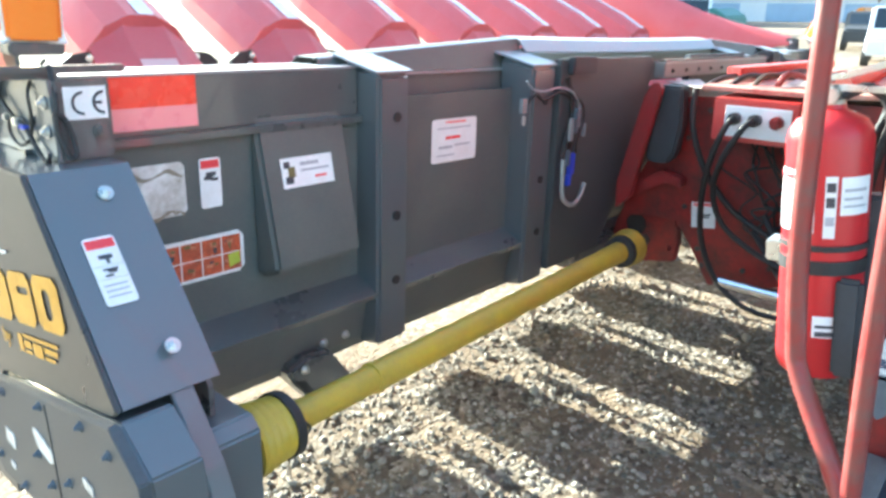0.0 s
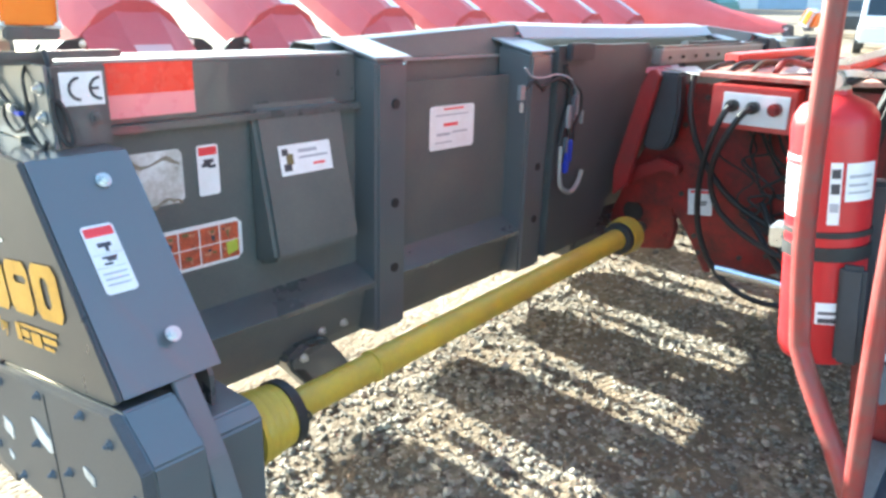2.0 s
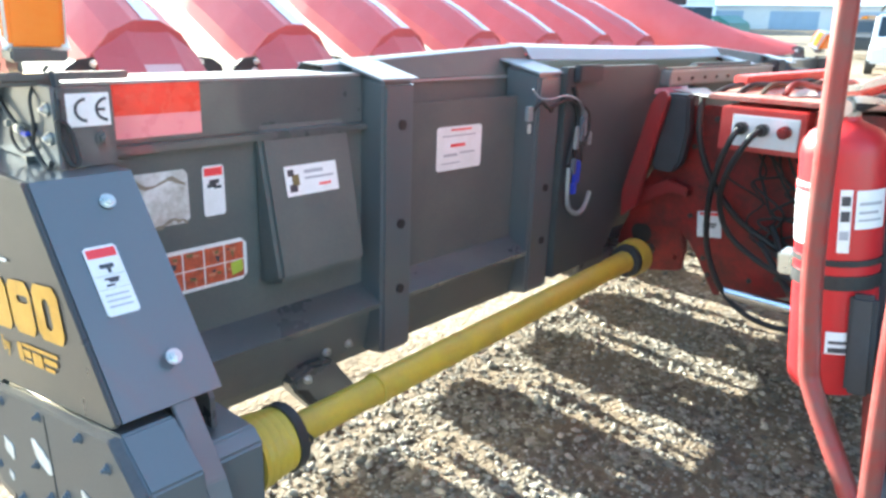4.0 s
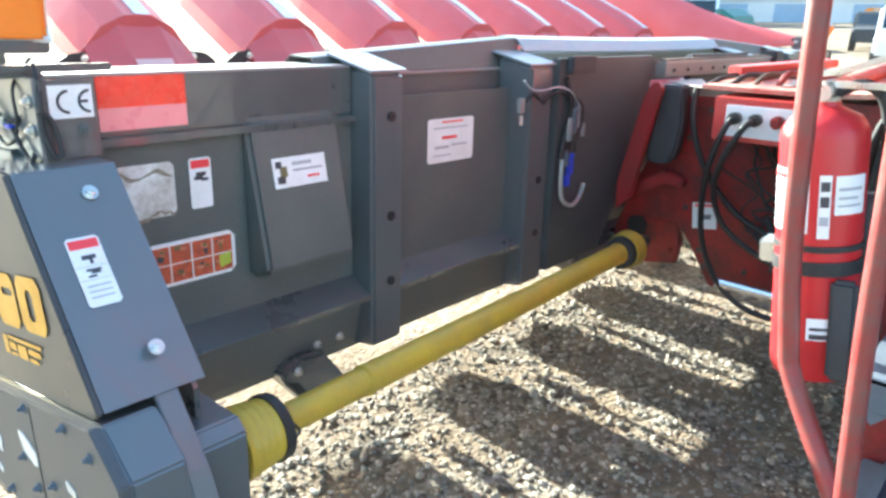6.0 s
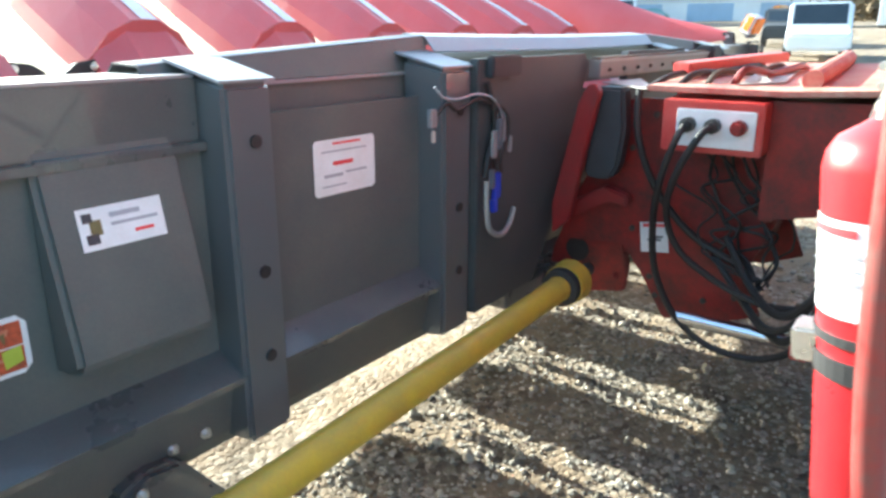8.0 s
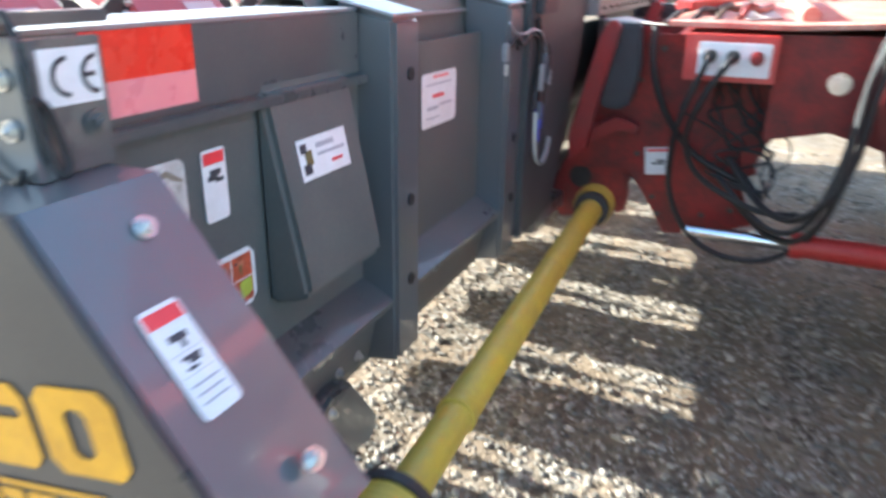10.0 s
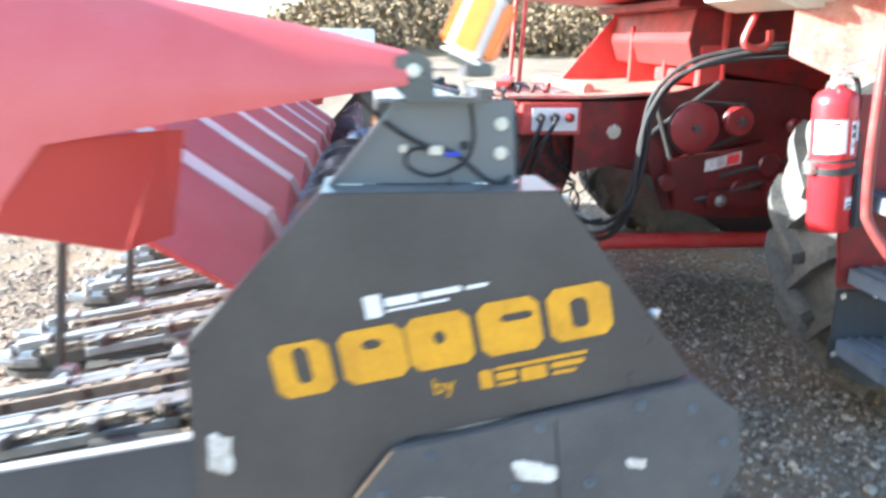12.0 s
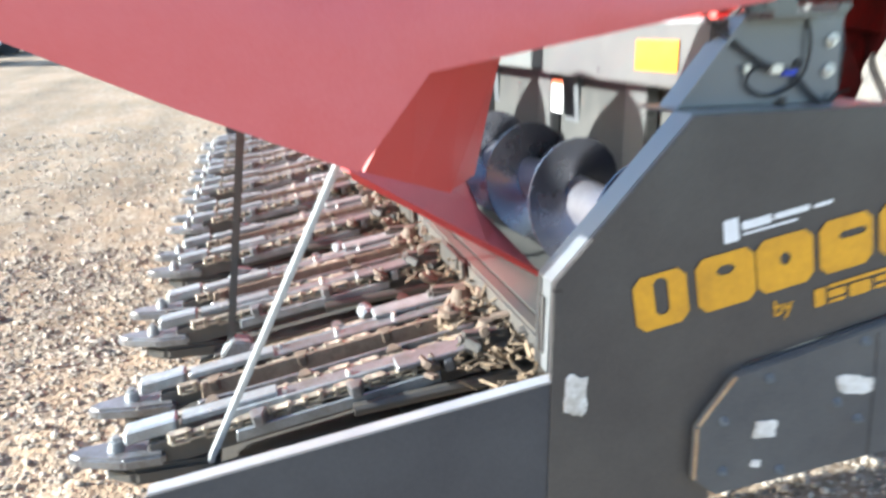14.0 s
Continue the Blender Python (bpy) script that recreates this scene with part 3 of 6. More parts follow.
    # end boxes
    for side in (0, 1):
        def X(x):
            return x if side == 0 else 8.10 - x
        outline = [(2.725, 0.50), (2.72, 1.155), (2.42, 1.485), (1.91, 1.485), (1.575, 1.055), (1.60, 1.035), (2.24, 0.91), (2.30, 0.84), (2.30, 0.50)]
        bm = bmesh.new()
        prism(bm, outline, "x", X(0.767), X(0.780), 0.003)
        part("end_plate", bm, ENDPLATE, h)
        rim = [(2.725, 0.95), (2.72, 1.155), (2.42, 1.485), (1.91, 1.485), (1.575, 1.055)]
        for i in range(4):
            (ya, za), (yb, zb) = rim[i], rim[i + 1]
            w = 0.085 if i < 2 else 0.235
            d = Vector((yb - ya, zb - za)).normalized()
            nn = Vector((-d.y, d.x)) * 0.006
            if nn.dot(Vector((ya - 2.2, za - 1.1))) > 0:
                nn = -nn
            bm = bmesh.new()
            prism(bm, [(ya, za), (yb, zb), (yb + nn.x, zb + nn.y), (ya + nn.x, za + nn.y)], "x", X(0.781), X(0.767 + w), 0.0)
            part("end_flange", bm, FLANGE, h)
        bm = bmesh.new()
        prism(bm, [(2.60, 0.66), (2.60, 1.17), (2.40, 1.42), (2.36, 1.42), (2.36, 0.7)], "x", X(0.852), X(0.862))
        part("inner_wall", bm, GREY, h)
        bm = bmesh.new()
        prism(bm, [(1.60, 0.62), (1.60, 1.02), (1.93, 1.46), (2.08, 1.46), (2.08, 0.72)], "x", X(0.985), X(0.997))
        part("inner_wall", bm, GREY, h)
        part("slot", new_box((min(X(0.803), X(0.828)), 2.7235, 0.985), (max(X(0.803), X(0.828)), 2.7265, 1.115), 0.001), BLACK, h, "long dark slot")
        # top bracket
        bm = bmesh.new()
        prism(bm, [(2.405, 1.487), (2.255, 1.672), (1.995, 1.672), (1.985, 1.487)], "x", X(0.878), X(0.888), 0.002)
        part("top_bracket", bm, FLANGE, h)
        bm = bmesh.new()
        prism(bm, [(2.408, 1.487), (2.258, 1.674), (2.250, 1.668), (2.398, 1.487)], "x", X(0.862), X(0.935), 0.0)
        part("bracket_flange", bm, FLANGE, h)
        part("bracket_back", new_box((min(X(0.897), X(1.016)), 1.998, 1.487), (max(X(0.897), X(1.016)), 2.01, 1.668), 0.002), GREY, h)
        bm = bmesh.new()
        prism(bm, [(0.889 if side == 0 else 7.211, 1.985), (X(0.912), 1.997), (X(0.912), 2.01), (X(0.889), 2.0)], "z", 1.487, 1.668)
        part("bracket_corner", bm, GREY, h)
        # gear case
        case = [(2.365, 0.775), (2.275, 0.895), (1.565, 1.038), (1.455, 0.955), (1.435, 0.80), (1.52, 0.635), (2.30, 0.585), (2.362, 0.635)]
        bm = bmesh.new()
        prism(bm, case, "x", X(0.742), X(0.766), 0.003)
        cover = part("gear_cover", bm, COVER, h, "dusty grey gear cover")
        inner = [(1.95 + (y - 1.95) * 0.992, 0.8 + (z - 0.8) * 0.985) for y, z in case]
        bm = bmesh.new()
        prism(bm, inner, "x", X(0.768), X(0.884), 0.005)
        part("gear_case", bm, FLANGE, h)
        bm = bmesh.new()
        rod(bm, (X(0.742), 1.90, 0.955), (X(0.742), 1.87, 0.62), 0.0022, 6)
        part("cover_seam", bm, BLACK, cover)
        for (ya, za), (yb, zb) in (((2.362, 0.640), (2.365, 0.772)), ((2.363, 0.780), (2.277, 0.892))):
            bm = bmesh.new()
            rod(bm, (X(0.744), ya, za), (X(0.744), yb, zb), 0.0042, 8)
            part("worn_edge", bm, WORN, cover, "bright rust-worn edge")
        for y, z in ((2.19, 0.878), (1.935, 0.938), (1.70, 0.985), (1.575, 0.97), (1.49, 0.88), (1.50, 0.78), (2.30, 0.785), (2.29, 0.65), (2.13, 0.625), (1.99, 0.785), (1.92, 0.73), (1.81, 0.79), (1.62, 0.66)):
            bolt(h, (X(0.742), y, z), (-1 if side == 0 else 1, 0, 0), 0.0085, 0.009, ZINCSTEP)
        part("shield", prism(bmesh.new(), [(2.70, 0.935), (3.545, 0.815), (3.60, 0.76), (3.60, 0.52), (2.70, 0.50)], "x", X(0.770), X(0.782), 0.003), SHIELD, h, "dark navy lower side shield")
        bm = bmesh.new()
        prism(bm, [(2.70, 0.933), (3.545, 0.813), (3.545, 0.819), (2.70, 0.939)], "x", X(0.768), X(0.80), 0.0)
        part("shield_lip", bm, CAPSTEEL, h)
    # rear corner of the near end: strap and gearbox towards the drive shaft
    bm = bmesh.new()
    prism(bm, [(1.66, 1.10), (1.61, 1.085), (1.475, 0.905), (1.425, 0.80), (1.43, 0.60), (1.446, 0.60), (1.441, 0.795), (1.49, 0.898), (1.624, 1.075), (1.67, 1.088)], "x", 0.889, 0.941, 0.003)
    part("strap", bm, FLANGE, h)
    bm = bmesh.new()
    prism(bm, [(1.515, 0.62), (1.515, 0.915), (1.55, 0.945), (1.82, 0.945), (1.82, 0.62)], "x", 0.945, 1.062, 0.006)
    part("output_housing", bm, FLANGE, h)
    part("housing_seam", new_box((0.943, 1.512, 0.62), (0.948, 1.518, 0.92), 0.001), BLACK, h)
    bolt(h, (0.921, 1.864, 1.432), (0, -0.8, 0.6), 0.012)
    bolt(h, (0.917, 1.614, 1.142), (0, -0.8, 0.6), 0.012)
    for z in (1.62, 1.555):
        bolt(h, (0.876, 2.022, z), (-1, 0, 0), 0.0105, 0.01)
    bolt(h, (0.985, 1.996, 1.55), (0, -1, 0), 0.013, material=GREY)
    bm = bmesh.new()
    rod(bm, (0.872, 2.105, 1.572), (0.879, 2.105, 1.572), 0.011, 12)
    part("hole", bm, BLACK, h)
    return h


header = build_header()


def stickers(h):
    X, Y, Z = Vector((1, 0, 0)), Vector((0, 1, 0)), Vector((0, 0, 1))
    sheet_y = 2.092
    # tail reflector and approval mark on the beam
    plate_on(h, "reflector", REFL_A, (1.052, 2.085, 1.664), X, -Z, 0.238, 0.078, "red over pink reflective tape")
    plate_on(h, "reflector", REFL_B, (1.052, 2.085, 1.586), X, -Z, 0.238, 0.058, "pale pink reflective tape")
    ce = plate_on(h, "approval_plate", STICKER, (0.903, 1.998, 1.655), X, -Z, 0.103, 0.075, "white approval plate with black letters")
    # round approval letters: two half rings and a middle bar
    for cx, bar in ((0.951, False), (0.9985, True)):
        zc, R, w = 1.6175, 0.0275, 0.0065
        bm = bmesh.new()
        secs = []
        for k in range(17):
            a = radians(90 + 180 * k / 16)
            secs.append([(cx + rr * math.cos(a), 1.9935, zc + rr * math.sin(a)) for rr in (R, R - w)])
        sheet(bm, secs, 0.0006)
        if bar:
            box(bm, (cx - R + w * 0.5, 1.9932, zc - w / 2), (cx - 0.004, 1.9939, zc + w / 2))
        part("letter", bm, LABELDARK, ce)
    plate_on(h, "scuffed_label", STICKOLD, (1.075, sheet_y, 1.432), X, -Z, 0.165, 0.150, "scuffed half-torn white label", 0.003, 0.012)
    plate_on(h, "warning_label", STICKER, (1.285, sheet_y, 1.432), X, -Z, 0.068, 0.145, "white and red warning label", 0.003, 0.006,
             [(0.08, 0.04, 0.92, 0.2, LABELRED), (0.3, 0.28, 0.75, 0.36, LABELDARK), (0.2, 0.36, 0.6, 0.43, LABELDARK), (0.5, 0.4, 0.85, 0.46, LABELDARK)])
    cells = []
    rng = random.Random(5)
    for r in range(2):
        for c in range(4):
            x0, y0 = 0.045 + c * 0.232, 0.09 + r * 0.43
            cells.append((x0, y0, x0 + 0.215, y0 + 0.40, ORANGE))
    pic = plate_on(h, "picture_label", STICKER, (1.13, sheet_y, 1.205), X, -Z, 0.285, 0.130, "white label with eight orange pictures", 0.003, 0.018, cells)
    # dark and pale shapes inside the pictures
    for x0, y0, x1, y1, _ in cells:
        for k, mm in enumerate((LABELDARK, PINKPRINT, PRINTOLIVE)):
            a, b = x0 + rng.uniform(0.01, 0.12), y0 + rng.uniform(0.03, 0.22)
            bm = bmesh.new()
            dy = 0.0052 + 0.0006 * k
            w2, h2 = rng.uniform(0.03, 0.09), rng.uniform(0.06, 0.17)
            prism(bm, [(1.13 + a * 0.285, 1.205 - b * 0.13), (1.13 + (a + w2) * 0.285, 1.205 - (b + rng.uniform(-0.02, 0.06)) * 0.13), (1.13 + (a + w2 * 0.8) * 0.285, 1.205 - (b + h2) * 0.13), (1.13 + (a + 0.01) * 0.285, 1.205 - (b + h2 * 0.8) * 0.13)], "y", sheet_y - dy, sheet_y - dy + 0.0005)
            part("picture", bm, mm, pic)
    bm = bmesh.new()
    prism(bm, [(1.356, 1.135), (1.395, 1.140), (1.397, 1.105), (1.360, 1.095)], "y", sheet_y - 0.0074, sheet_y - 0.0069)
    part("picture", bm, LABELGREEN, pic)
    # torn paper along the edges of the scuffed label
    old = [o for o in h.children if o.name.startswith("scuffed_label")][0]
    for zc, amp in ((1.405, 0.012), (1.292, 0.008)):
        bm = bmesh.new()
        top = [(1.082 + k * 0.0125, zc + amp * math.sin(k * 0.75 + zc) + rng.uniform(-0.004, 0.004)) for k in range(13)]
        low = [(x - 0.003, z - rng.uniform(0.004, 0.014)) for x, z in reversed(top)]
        prism(bm, top + low, "y", sheet_y - 0.0052, sheet_y - 0.0046)
        part("torn_edge", bm, TORN, old, "brown torn paper")
    plate_on(h, "maker_label", STICKER, (1.528, 2.0475, 1.408), X, (0, -0.203, -1), 0.200, 0.092, "white maker label with small picture", 0.003, 0.0,
             [(0.05, 0.12, 0.16, 0.34, LABELDARK), (0.12, 0.30, 0.25, 0.66, PRINTOLIVE), (0.06, 0.62, 0.2, 0.86, LABELDARK), (0.36, 0.18, 0.72, 0.30, LABELGREY), (0.36, 0.42, 0.92, 0.5, LABELGREY), (0.62, 0.68, 0.85, 0.76, LABELRED)])
    plate_on(h, "instruction_label", STICKER, (2.265, sheet_y, 1.462), (1, 0, -0.01), -Z, 0.27, 0.170, "white instruction sheet label", 0.003, 0.01,
             [(0.3, 0.06, 0.75, 0.1, LABELRED), (0.3, 0.4, 0.62, 0.47, LABELRED), (0.12, 0.2, 0.85, 0.23, LABELGREY), (0.15, 0.62, 0.45, 0.68, LABELGREY), (0.5, 0.6, 0.85, 0.64, LABELGREY), (0.12, 0.82, 0.5, 0.85, LABELGREY)])
    # on the sloping flange of the end box
    d = Vector((0, -0.335, -0.43)).normalized()
    plate_on(h, "warning_label", STICKER, (0.830, 1.805, 1.352), X, d, 0.070, 0.160, "white and red danger label with pictograms", 0.003, 0.006,
             [(0.06, 0.04, 0.94, 0.17, LABELRED), (0.3, 0.27, 0.72, 0.33, LABELDARK), (0.5, 0.33, 0.6, 0.40, LABELDARK), (0.3, 0.47, 0.75, 0.50, LABELDARK), (0.42, 0.5, 0.7, 0.54, LABELDARK), (0.3, 0.56, 0.55, 0.59, LABELDARK), (0.05, 0.43, 0.95, 0.435, LABELGREY), (0.05, 0.62, 0.95, 0.625, LABELGREY), (0.15, 0.7, 0.85, 0.72, LABELGREY), (0.15, 0.78, 0.85, 0.8, LABELGREY), (0.15, 0.86, 0.85, 0.88, LABELGREY)])
    # decals on the end plate: rising to the rear
    u = Vector((0, -1, 0.172)).normalized()
    v = Vector((0, -0.19, -1)).normalized()
    nrm = Vector((-1, 0, 0))
    def shape(bm, x0, y0, x1, y1, c, hole=None, slant=0.0):
        def P(a, b):
            return O + u * (a + slant * (1 - b / 0.128) * 0.0) + v * b + nrm * 0.0035
        def ring(x0, y0, x1, y1, c):
            return [(x0 + c, y0), (x1 - c, y0), (x1, y0 + c), (x1, y1 - c), (x1 - c, y1), (x0 + c, y1), (x0, y1 - c), (x0, y0 + c)]
        a = [bm.verts.new(P(*p)) for p in ring(x0, y0, x1, y1, c)]
        if hole:
            b = [bm.verts.new(P(*p)) for p in ring(*hole, min(c, 0.01))]
            for i in range(8):
                bm.faces.new((a[i], a[(i + 1) % 8], b[(i + 1) % 8], b[i]))
        else:
            bm.faces.new(a)
    O = Vector((0.767, 2.546, 1.146))
    hgt = 0.128
    SLITS = ((0.048, 0.012, 0.098, 0.034), (0.05, 0.028, 0.050, 0.046), (0.060, 0.040, 0.072, 0.026), (0.050, 0.034, 0.052, 0.078), (0.052, 0.030, 0.100, 0.040))
    lay = ((0.0, 0.128), (0.150, 0.146), (0.300, 0.146), (0.462, 0.142), (0.622, 0.146))
    for i, (x0, ww) in enumerate(lay):
        bm = bmesh.new()
        up = -0.006 * i * 0.4
        sx, sy0, sy1, sw = SLITS[i]
        shape(bm, x0, up, x0 + ww, hgt + up, 0.020, (x0 + sx, up + sy0, x0 + sx + sw, up + sy1))
        part("decal_block", bm, DECAL, h, "plain yellow decal block" if i == 0 else "")
    for x0, x1, y0, y1 in ((0.445, 0.475, 0.150, 0.196), (0.482, 0.70, 0.148, 0.157), (0.482, 0.53, 0.163, 0.182), (0.54, 0.60, 0.163, 0.196), (0.61, 0.69, 0.164, 0.178), (0.482, 0.53, 0.188, 0.196), (0.61, 0.67, 0.186, 0.195)):
        bm = bmesh.new()
        shape(bm, x0, y0, x1, y1, 0.004)
        part("decal_bar", bm, DECAL, h)
    cu = bpy.data.curves.new("word", "FONT")
    cu.body, cu.size, cu.extrude = "by", 0.056, 0.0005
    tmp = new("word", cu)
    me = bpy.data.meshes.new_from_object(tmp)
    bpy.data.objects.remove(tmp)
    at = O + u * 0.335 + v * 0.186 + nrm * 0.0035
    me.transform(Matrix(((u.x, -v.x, nrm.x, at.x), (u.y, -v.y, nrm.y, at.y), (u.z, -v.z, nrm.z, at.z), (0, 0, 0, 1))))
    me.materials.clear()
    me.materials.append(DECAL)
    word = new("word", me)
    word.parent = h
    word.matrix_parent_inverse = BASES[h.name]
    tagged(word, "small yellow lettering")
    for x0, x1, y0, y1 in ((0.225, 0.262, -0.075, -0.022), (0.27, 0.345, -0.062, -0.042), (0.27, 0.41, -0.036, -0.03), (0.35, 0.44, -0.060, -0.046), (0.45, 0.50, -0.056, -0.047)):
        bm = bmesh.new()
        shape(bm, x0, y0, x1, y1, 0.003)
        part("dealer_mark", bm, STICKER, h)
    # old torn white stickers
    def torn(x, y, z, w, hh, seed):
        rng = random.Random(seed)
        bm = bmesh.new()
        n = 18
        ring = []
        for k in range(n):
            a = 2 * math.pi * k / n
            c, q = math.cos(a), math.sin(a)
            f = 1 / max(abs(c), abs(q)) * rng.uniform(0.80, 1.04)
            ring.append((y + 0.5 * w * c * f, z + 0.5 * hh * q * f + 0.10 * w * c))
        prism(bm, ring, "x", x - 0.003, x - 0.0005)
        part("worn_sticker", bm, STICKOLD, h, "torn white sticker")
    torn(0.767, 2.662, 0.895, 0.055, 0.105, 3)
    torn(0.742, 2.185, 0.745, 0.065, 0.05, 4)
    torn(0.742, 1.945, 0.825, 0.11, 0.052, 5)
    torn(0.742, 1.70, 0.835, 0.05, 0.026, 6)
    torn(0.742, 2.20, 0.655, 0.03, 0.022, 7)
    # inside of the beam
    plate_on(h, "yellow_label", LABELYELLOW, (1.235, 2.302, 1.625), (-1, 0, 0), -Z, 0.20, 0.075, "yellow label on the beam")
    plate_on(h, "warning_label", STICKER, (2.04, 2.192, 1.485), (-1, 0, 0), -Z, 0.10, 0.125, "white and orange warning label", 0.003, 0.0, [(0.0, 0.0, 1.0, 0.2, ORANGE)])


stickers(header)
# ---------------------------------------------------------------- row units
PITCH, ROW0 = 0.762, 1.385
BARE = mat("rust_filmed_steel", (0.24, 0.195, 0.155), 0.5, 0.4, (0.11, 0.08, 0.06), 18, 0.8, 90, 0.15)


def row_line(y):
    """Height of a row unit's top at y: it falls towards the front."""
    return 0.665 + (3.70 - y) * 0.17


def build_row_unit():
    x = ROW0
    r = root("row_unit", (x, 2.7, 0.7), "worn steel row unit with two gathering chains", "row unit", "row units of the corn header", HANG)
    tilt = math.atan(0.17)

    def slab(x0, x1, y0, y1, z0, z1, bev=0.003):
        bm = bmesh.new()
        v = []
        for yy in (y0, y1):
            zz = row_line(yy)
            v.append([bm.verts.new(q) for q in ((x0, yy, zz + z0), (x1, yy, zz + z0), (x1, yy, zz + z1), (x0, yy, zz + z1))])
        bm.faces.new(v[0]), bm.faces.new(v[1])
        for k in range(4):
            bm.faces.new((v[0][k], v[0][(k + 1) % 4], v[1][(k + 1) % 4], v[1][k]))
        bmesh.ops.bevel(bm, geom=bm.edges[:], offset=bev, segments=1, affect="EDGES")
        return bm

    for s in (-1, 1):
        xa = x + s * 0.135
        o = xa + s * 0.052      # outer chain run
        i = xa - s * 0.050      # inner chain run
        part("arm", slab(xa - 0.034, xa + 0.034, 2.66, 3.62, -0.085, -0.012), DULL, r)
        part("cover_plate", slab(xa - 0.030 + s * 0.002, xa + 0.030 + s * 0.002, 2.76, 3.30, -0.002, 0.012), STEEL, r, "bright steel cover plate")
        part("cover_plate", slab(xa - 0.024 - s * 0.006, xa + 0.024 - s * 0.006, 3.29, 3.535, 0.006, 0.026), UNITGALV, r, "bluish galvanised cover plate")
        part("cover_flange", slab(xa + s * 0.030 - 0.004, xa + s * 0.030 + 0.004, 2.80, 3.42, -0.045, 0.016), UNITGALV, r)
        part("deck_plate", slab(x + 0.034, x + 0.105, 2.92, 3.60, -0.068, -0.058, 0.002) if s > 0 else slab(x - 0.105, x - 0.034, 2.92, 3.60, -0.068, -0.058, 0.002), DULL, r)
        part("deck_edge", slab(i - s * 0.030 - 0.005, i - s * 0.030 + 0.005, 2.72, 3.50, -0.06, 0.014), BARE if s > 0 else STEEL, r, "tan rust-filmed guide bar" if s > 0 else "")
        part("chain_guard", slab(o + s * 0.020 - 0.005, o + s * 0.020 + 0.005, 2.86, 3.40, -0.055, -0.022), UNITGALV, r)
        part("outer_skid", slab(xa + s * 0.063 - 0.032, xa + s * 0.063 + 0.032, 2.95, 3.50, -0.135, -0.120, 0.003), DULL, r)
        part("rear_plate", slab(o - 0.035, o + 0.035, 2.70 if s > 0 else 2.78, 2.98, 0.014, 0.030), UNITGALV if s > 0 else STEEL, r)
        # tensioner block, pin and pointed nose
        part("tensioner_block", slab(xa - 0.027, xa + 0.027, 3.545, 3.675, -0.004, 0.036, 0.006), UNITGALV, r, "silver chain tensioner block")
        zt = row_line(3.7)
        bm = bmesh.new()
        prism(bm, [(xa - 0.060, 3.58), (xa + 0.060, 3.58), (xa + 0.058, 3.68), (xa + 0.030 - s * 0.012, 3.79), (xa - s * 0.012, 3.825), (xa - 0.030 - s * 0.012, 3.79), (xa - 0.058, 3.68)], "z", zt - 0.050, zt - 0.016, 0.008)
        part("nose", bm, STEEL, r)
        bm = bmesh.new()
        prism(bm, [(xa - 0.050, 3.45), (xa + 0.050, 3.45), (xa + 0.050, 3.66), (xa, 3.74), (xa - 0.050, 3.66)], "z", zt - 0.105, zt - 0.055, 0.012)
        part("nose_skid", bm, DULL, r)
        bm = bmesh.new()
        rod(bm, (xa, 3.70, zt - 0.02), (xa, 3.70, zt + 0.010), 0.022, 14, 0.016)
        rod(bm, (xa, 3.70, zt + 0.010), (xa, 3.70, zt + 0.020), 0.010, 6)
        part("nose_pin", bm, UNITGALV, r, "pale worn pin")
        # gathering chain: rollers, side plates and paddles down both flanks of the arm
        link = 0.042
        for xc, w in ((o, 0.013), (i, 0.012)):
            bm = bmesh.new()
            for k in range(20):
                yy = 2.74 + link * k
                zz = row_line(yy) - 0.010 - 0.006 * math.sin(k * 0.55)
                m = Matrix.Translation((xc, yy, zz)) @ Matrix.Rotation(-tilt, 4, "X")
                if k % 2:
                    box(bm, (-w, -0.022, 0.010), (w, 0.022, 0.015), 0, m)
                    box(bm, (-w, -0.022, -0.015), (w, 0.022, -0.010), 0, m)
                else:
                    box(bm, (-w * 0.8, -0.022, 0.005), (w * 0.8, 0.022, 0.010), 0, m)
                    box(bm, (-w * 0.8, -0.022, -0.010), (w * 0.8, 0.022, -0.005), 0, m)
                rod(bm, (xc, yy + link / 2, zz - 0.014), (xc, yy + link / 2, zz + 0.014), 0.009, 7)
            part("gathering_chain", bm, CHAIN, r)
        for xc, side, off in ((o, s, 0), (i, -s, 3)):
            for k in range(3):
                yy = 2.84 + 0.25 * k + off * 0.04
                bm = bmesh.new()
                m = Matrix.Translation((xc, yy, row_line(yy) - 0.006)) @ Matrix.Rotation(-tilt, 4, "X")
                prism(bm, [(0, -0.024), (side * 0.046, -0.010), (side * 0.046, 0.012), (0, 0.024)], "z", -0.014, 0.020, 0.003)
                bmesh.ops.transform(bm, matrix=m, verts=bm.verts)
                part("paddle", bm, STEEL if xc == o else RUST, r)
        for yy in (2.92, 3.10, 3.27, 3.46):
            bm = bmesh.new()
            rod(bm, (xa + s * 0.01, yy, row_line(yy) + 0.01), (xa + s * 0.01, yy, row_line(yy) + 0.026), 0.0075, 6)
            part("bolt", bm, ZINC, r)
        bm = bmesh.new()
        lathe(bm, (xa, 2.71, row_line(2.71) - 0.06), (xa, 2.71, row_line(2.71) + 0.06), [(0.03, 0.03), (0.034, 0.045), (0.05, 0.056), (0.062, 0.056), (0.066, 0.04), (0.09, 0.028), (0.112, 0.02)], 20)
        part("drive_sprocket", bm, RUST, r, "rusty drive sprocket")
        bm = bmesh.new()
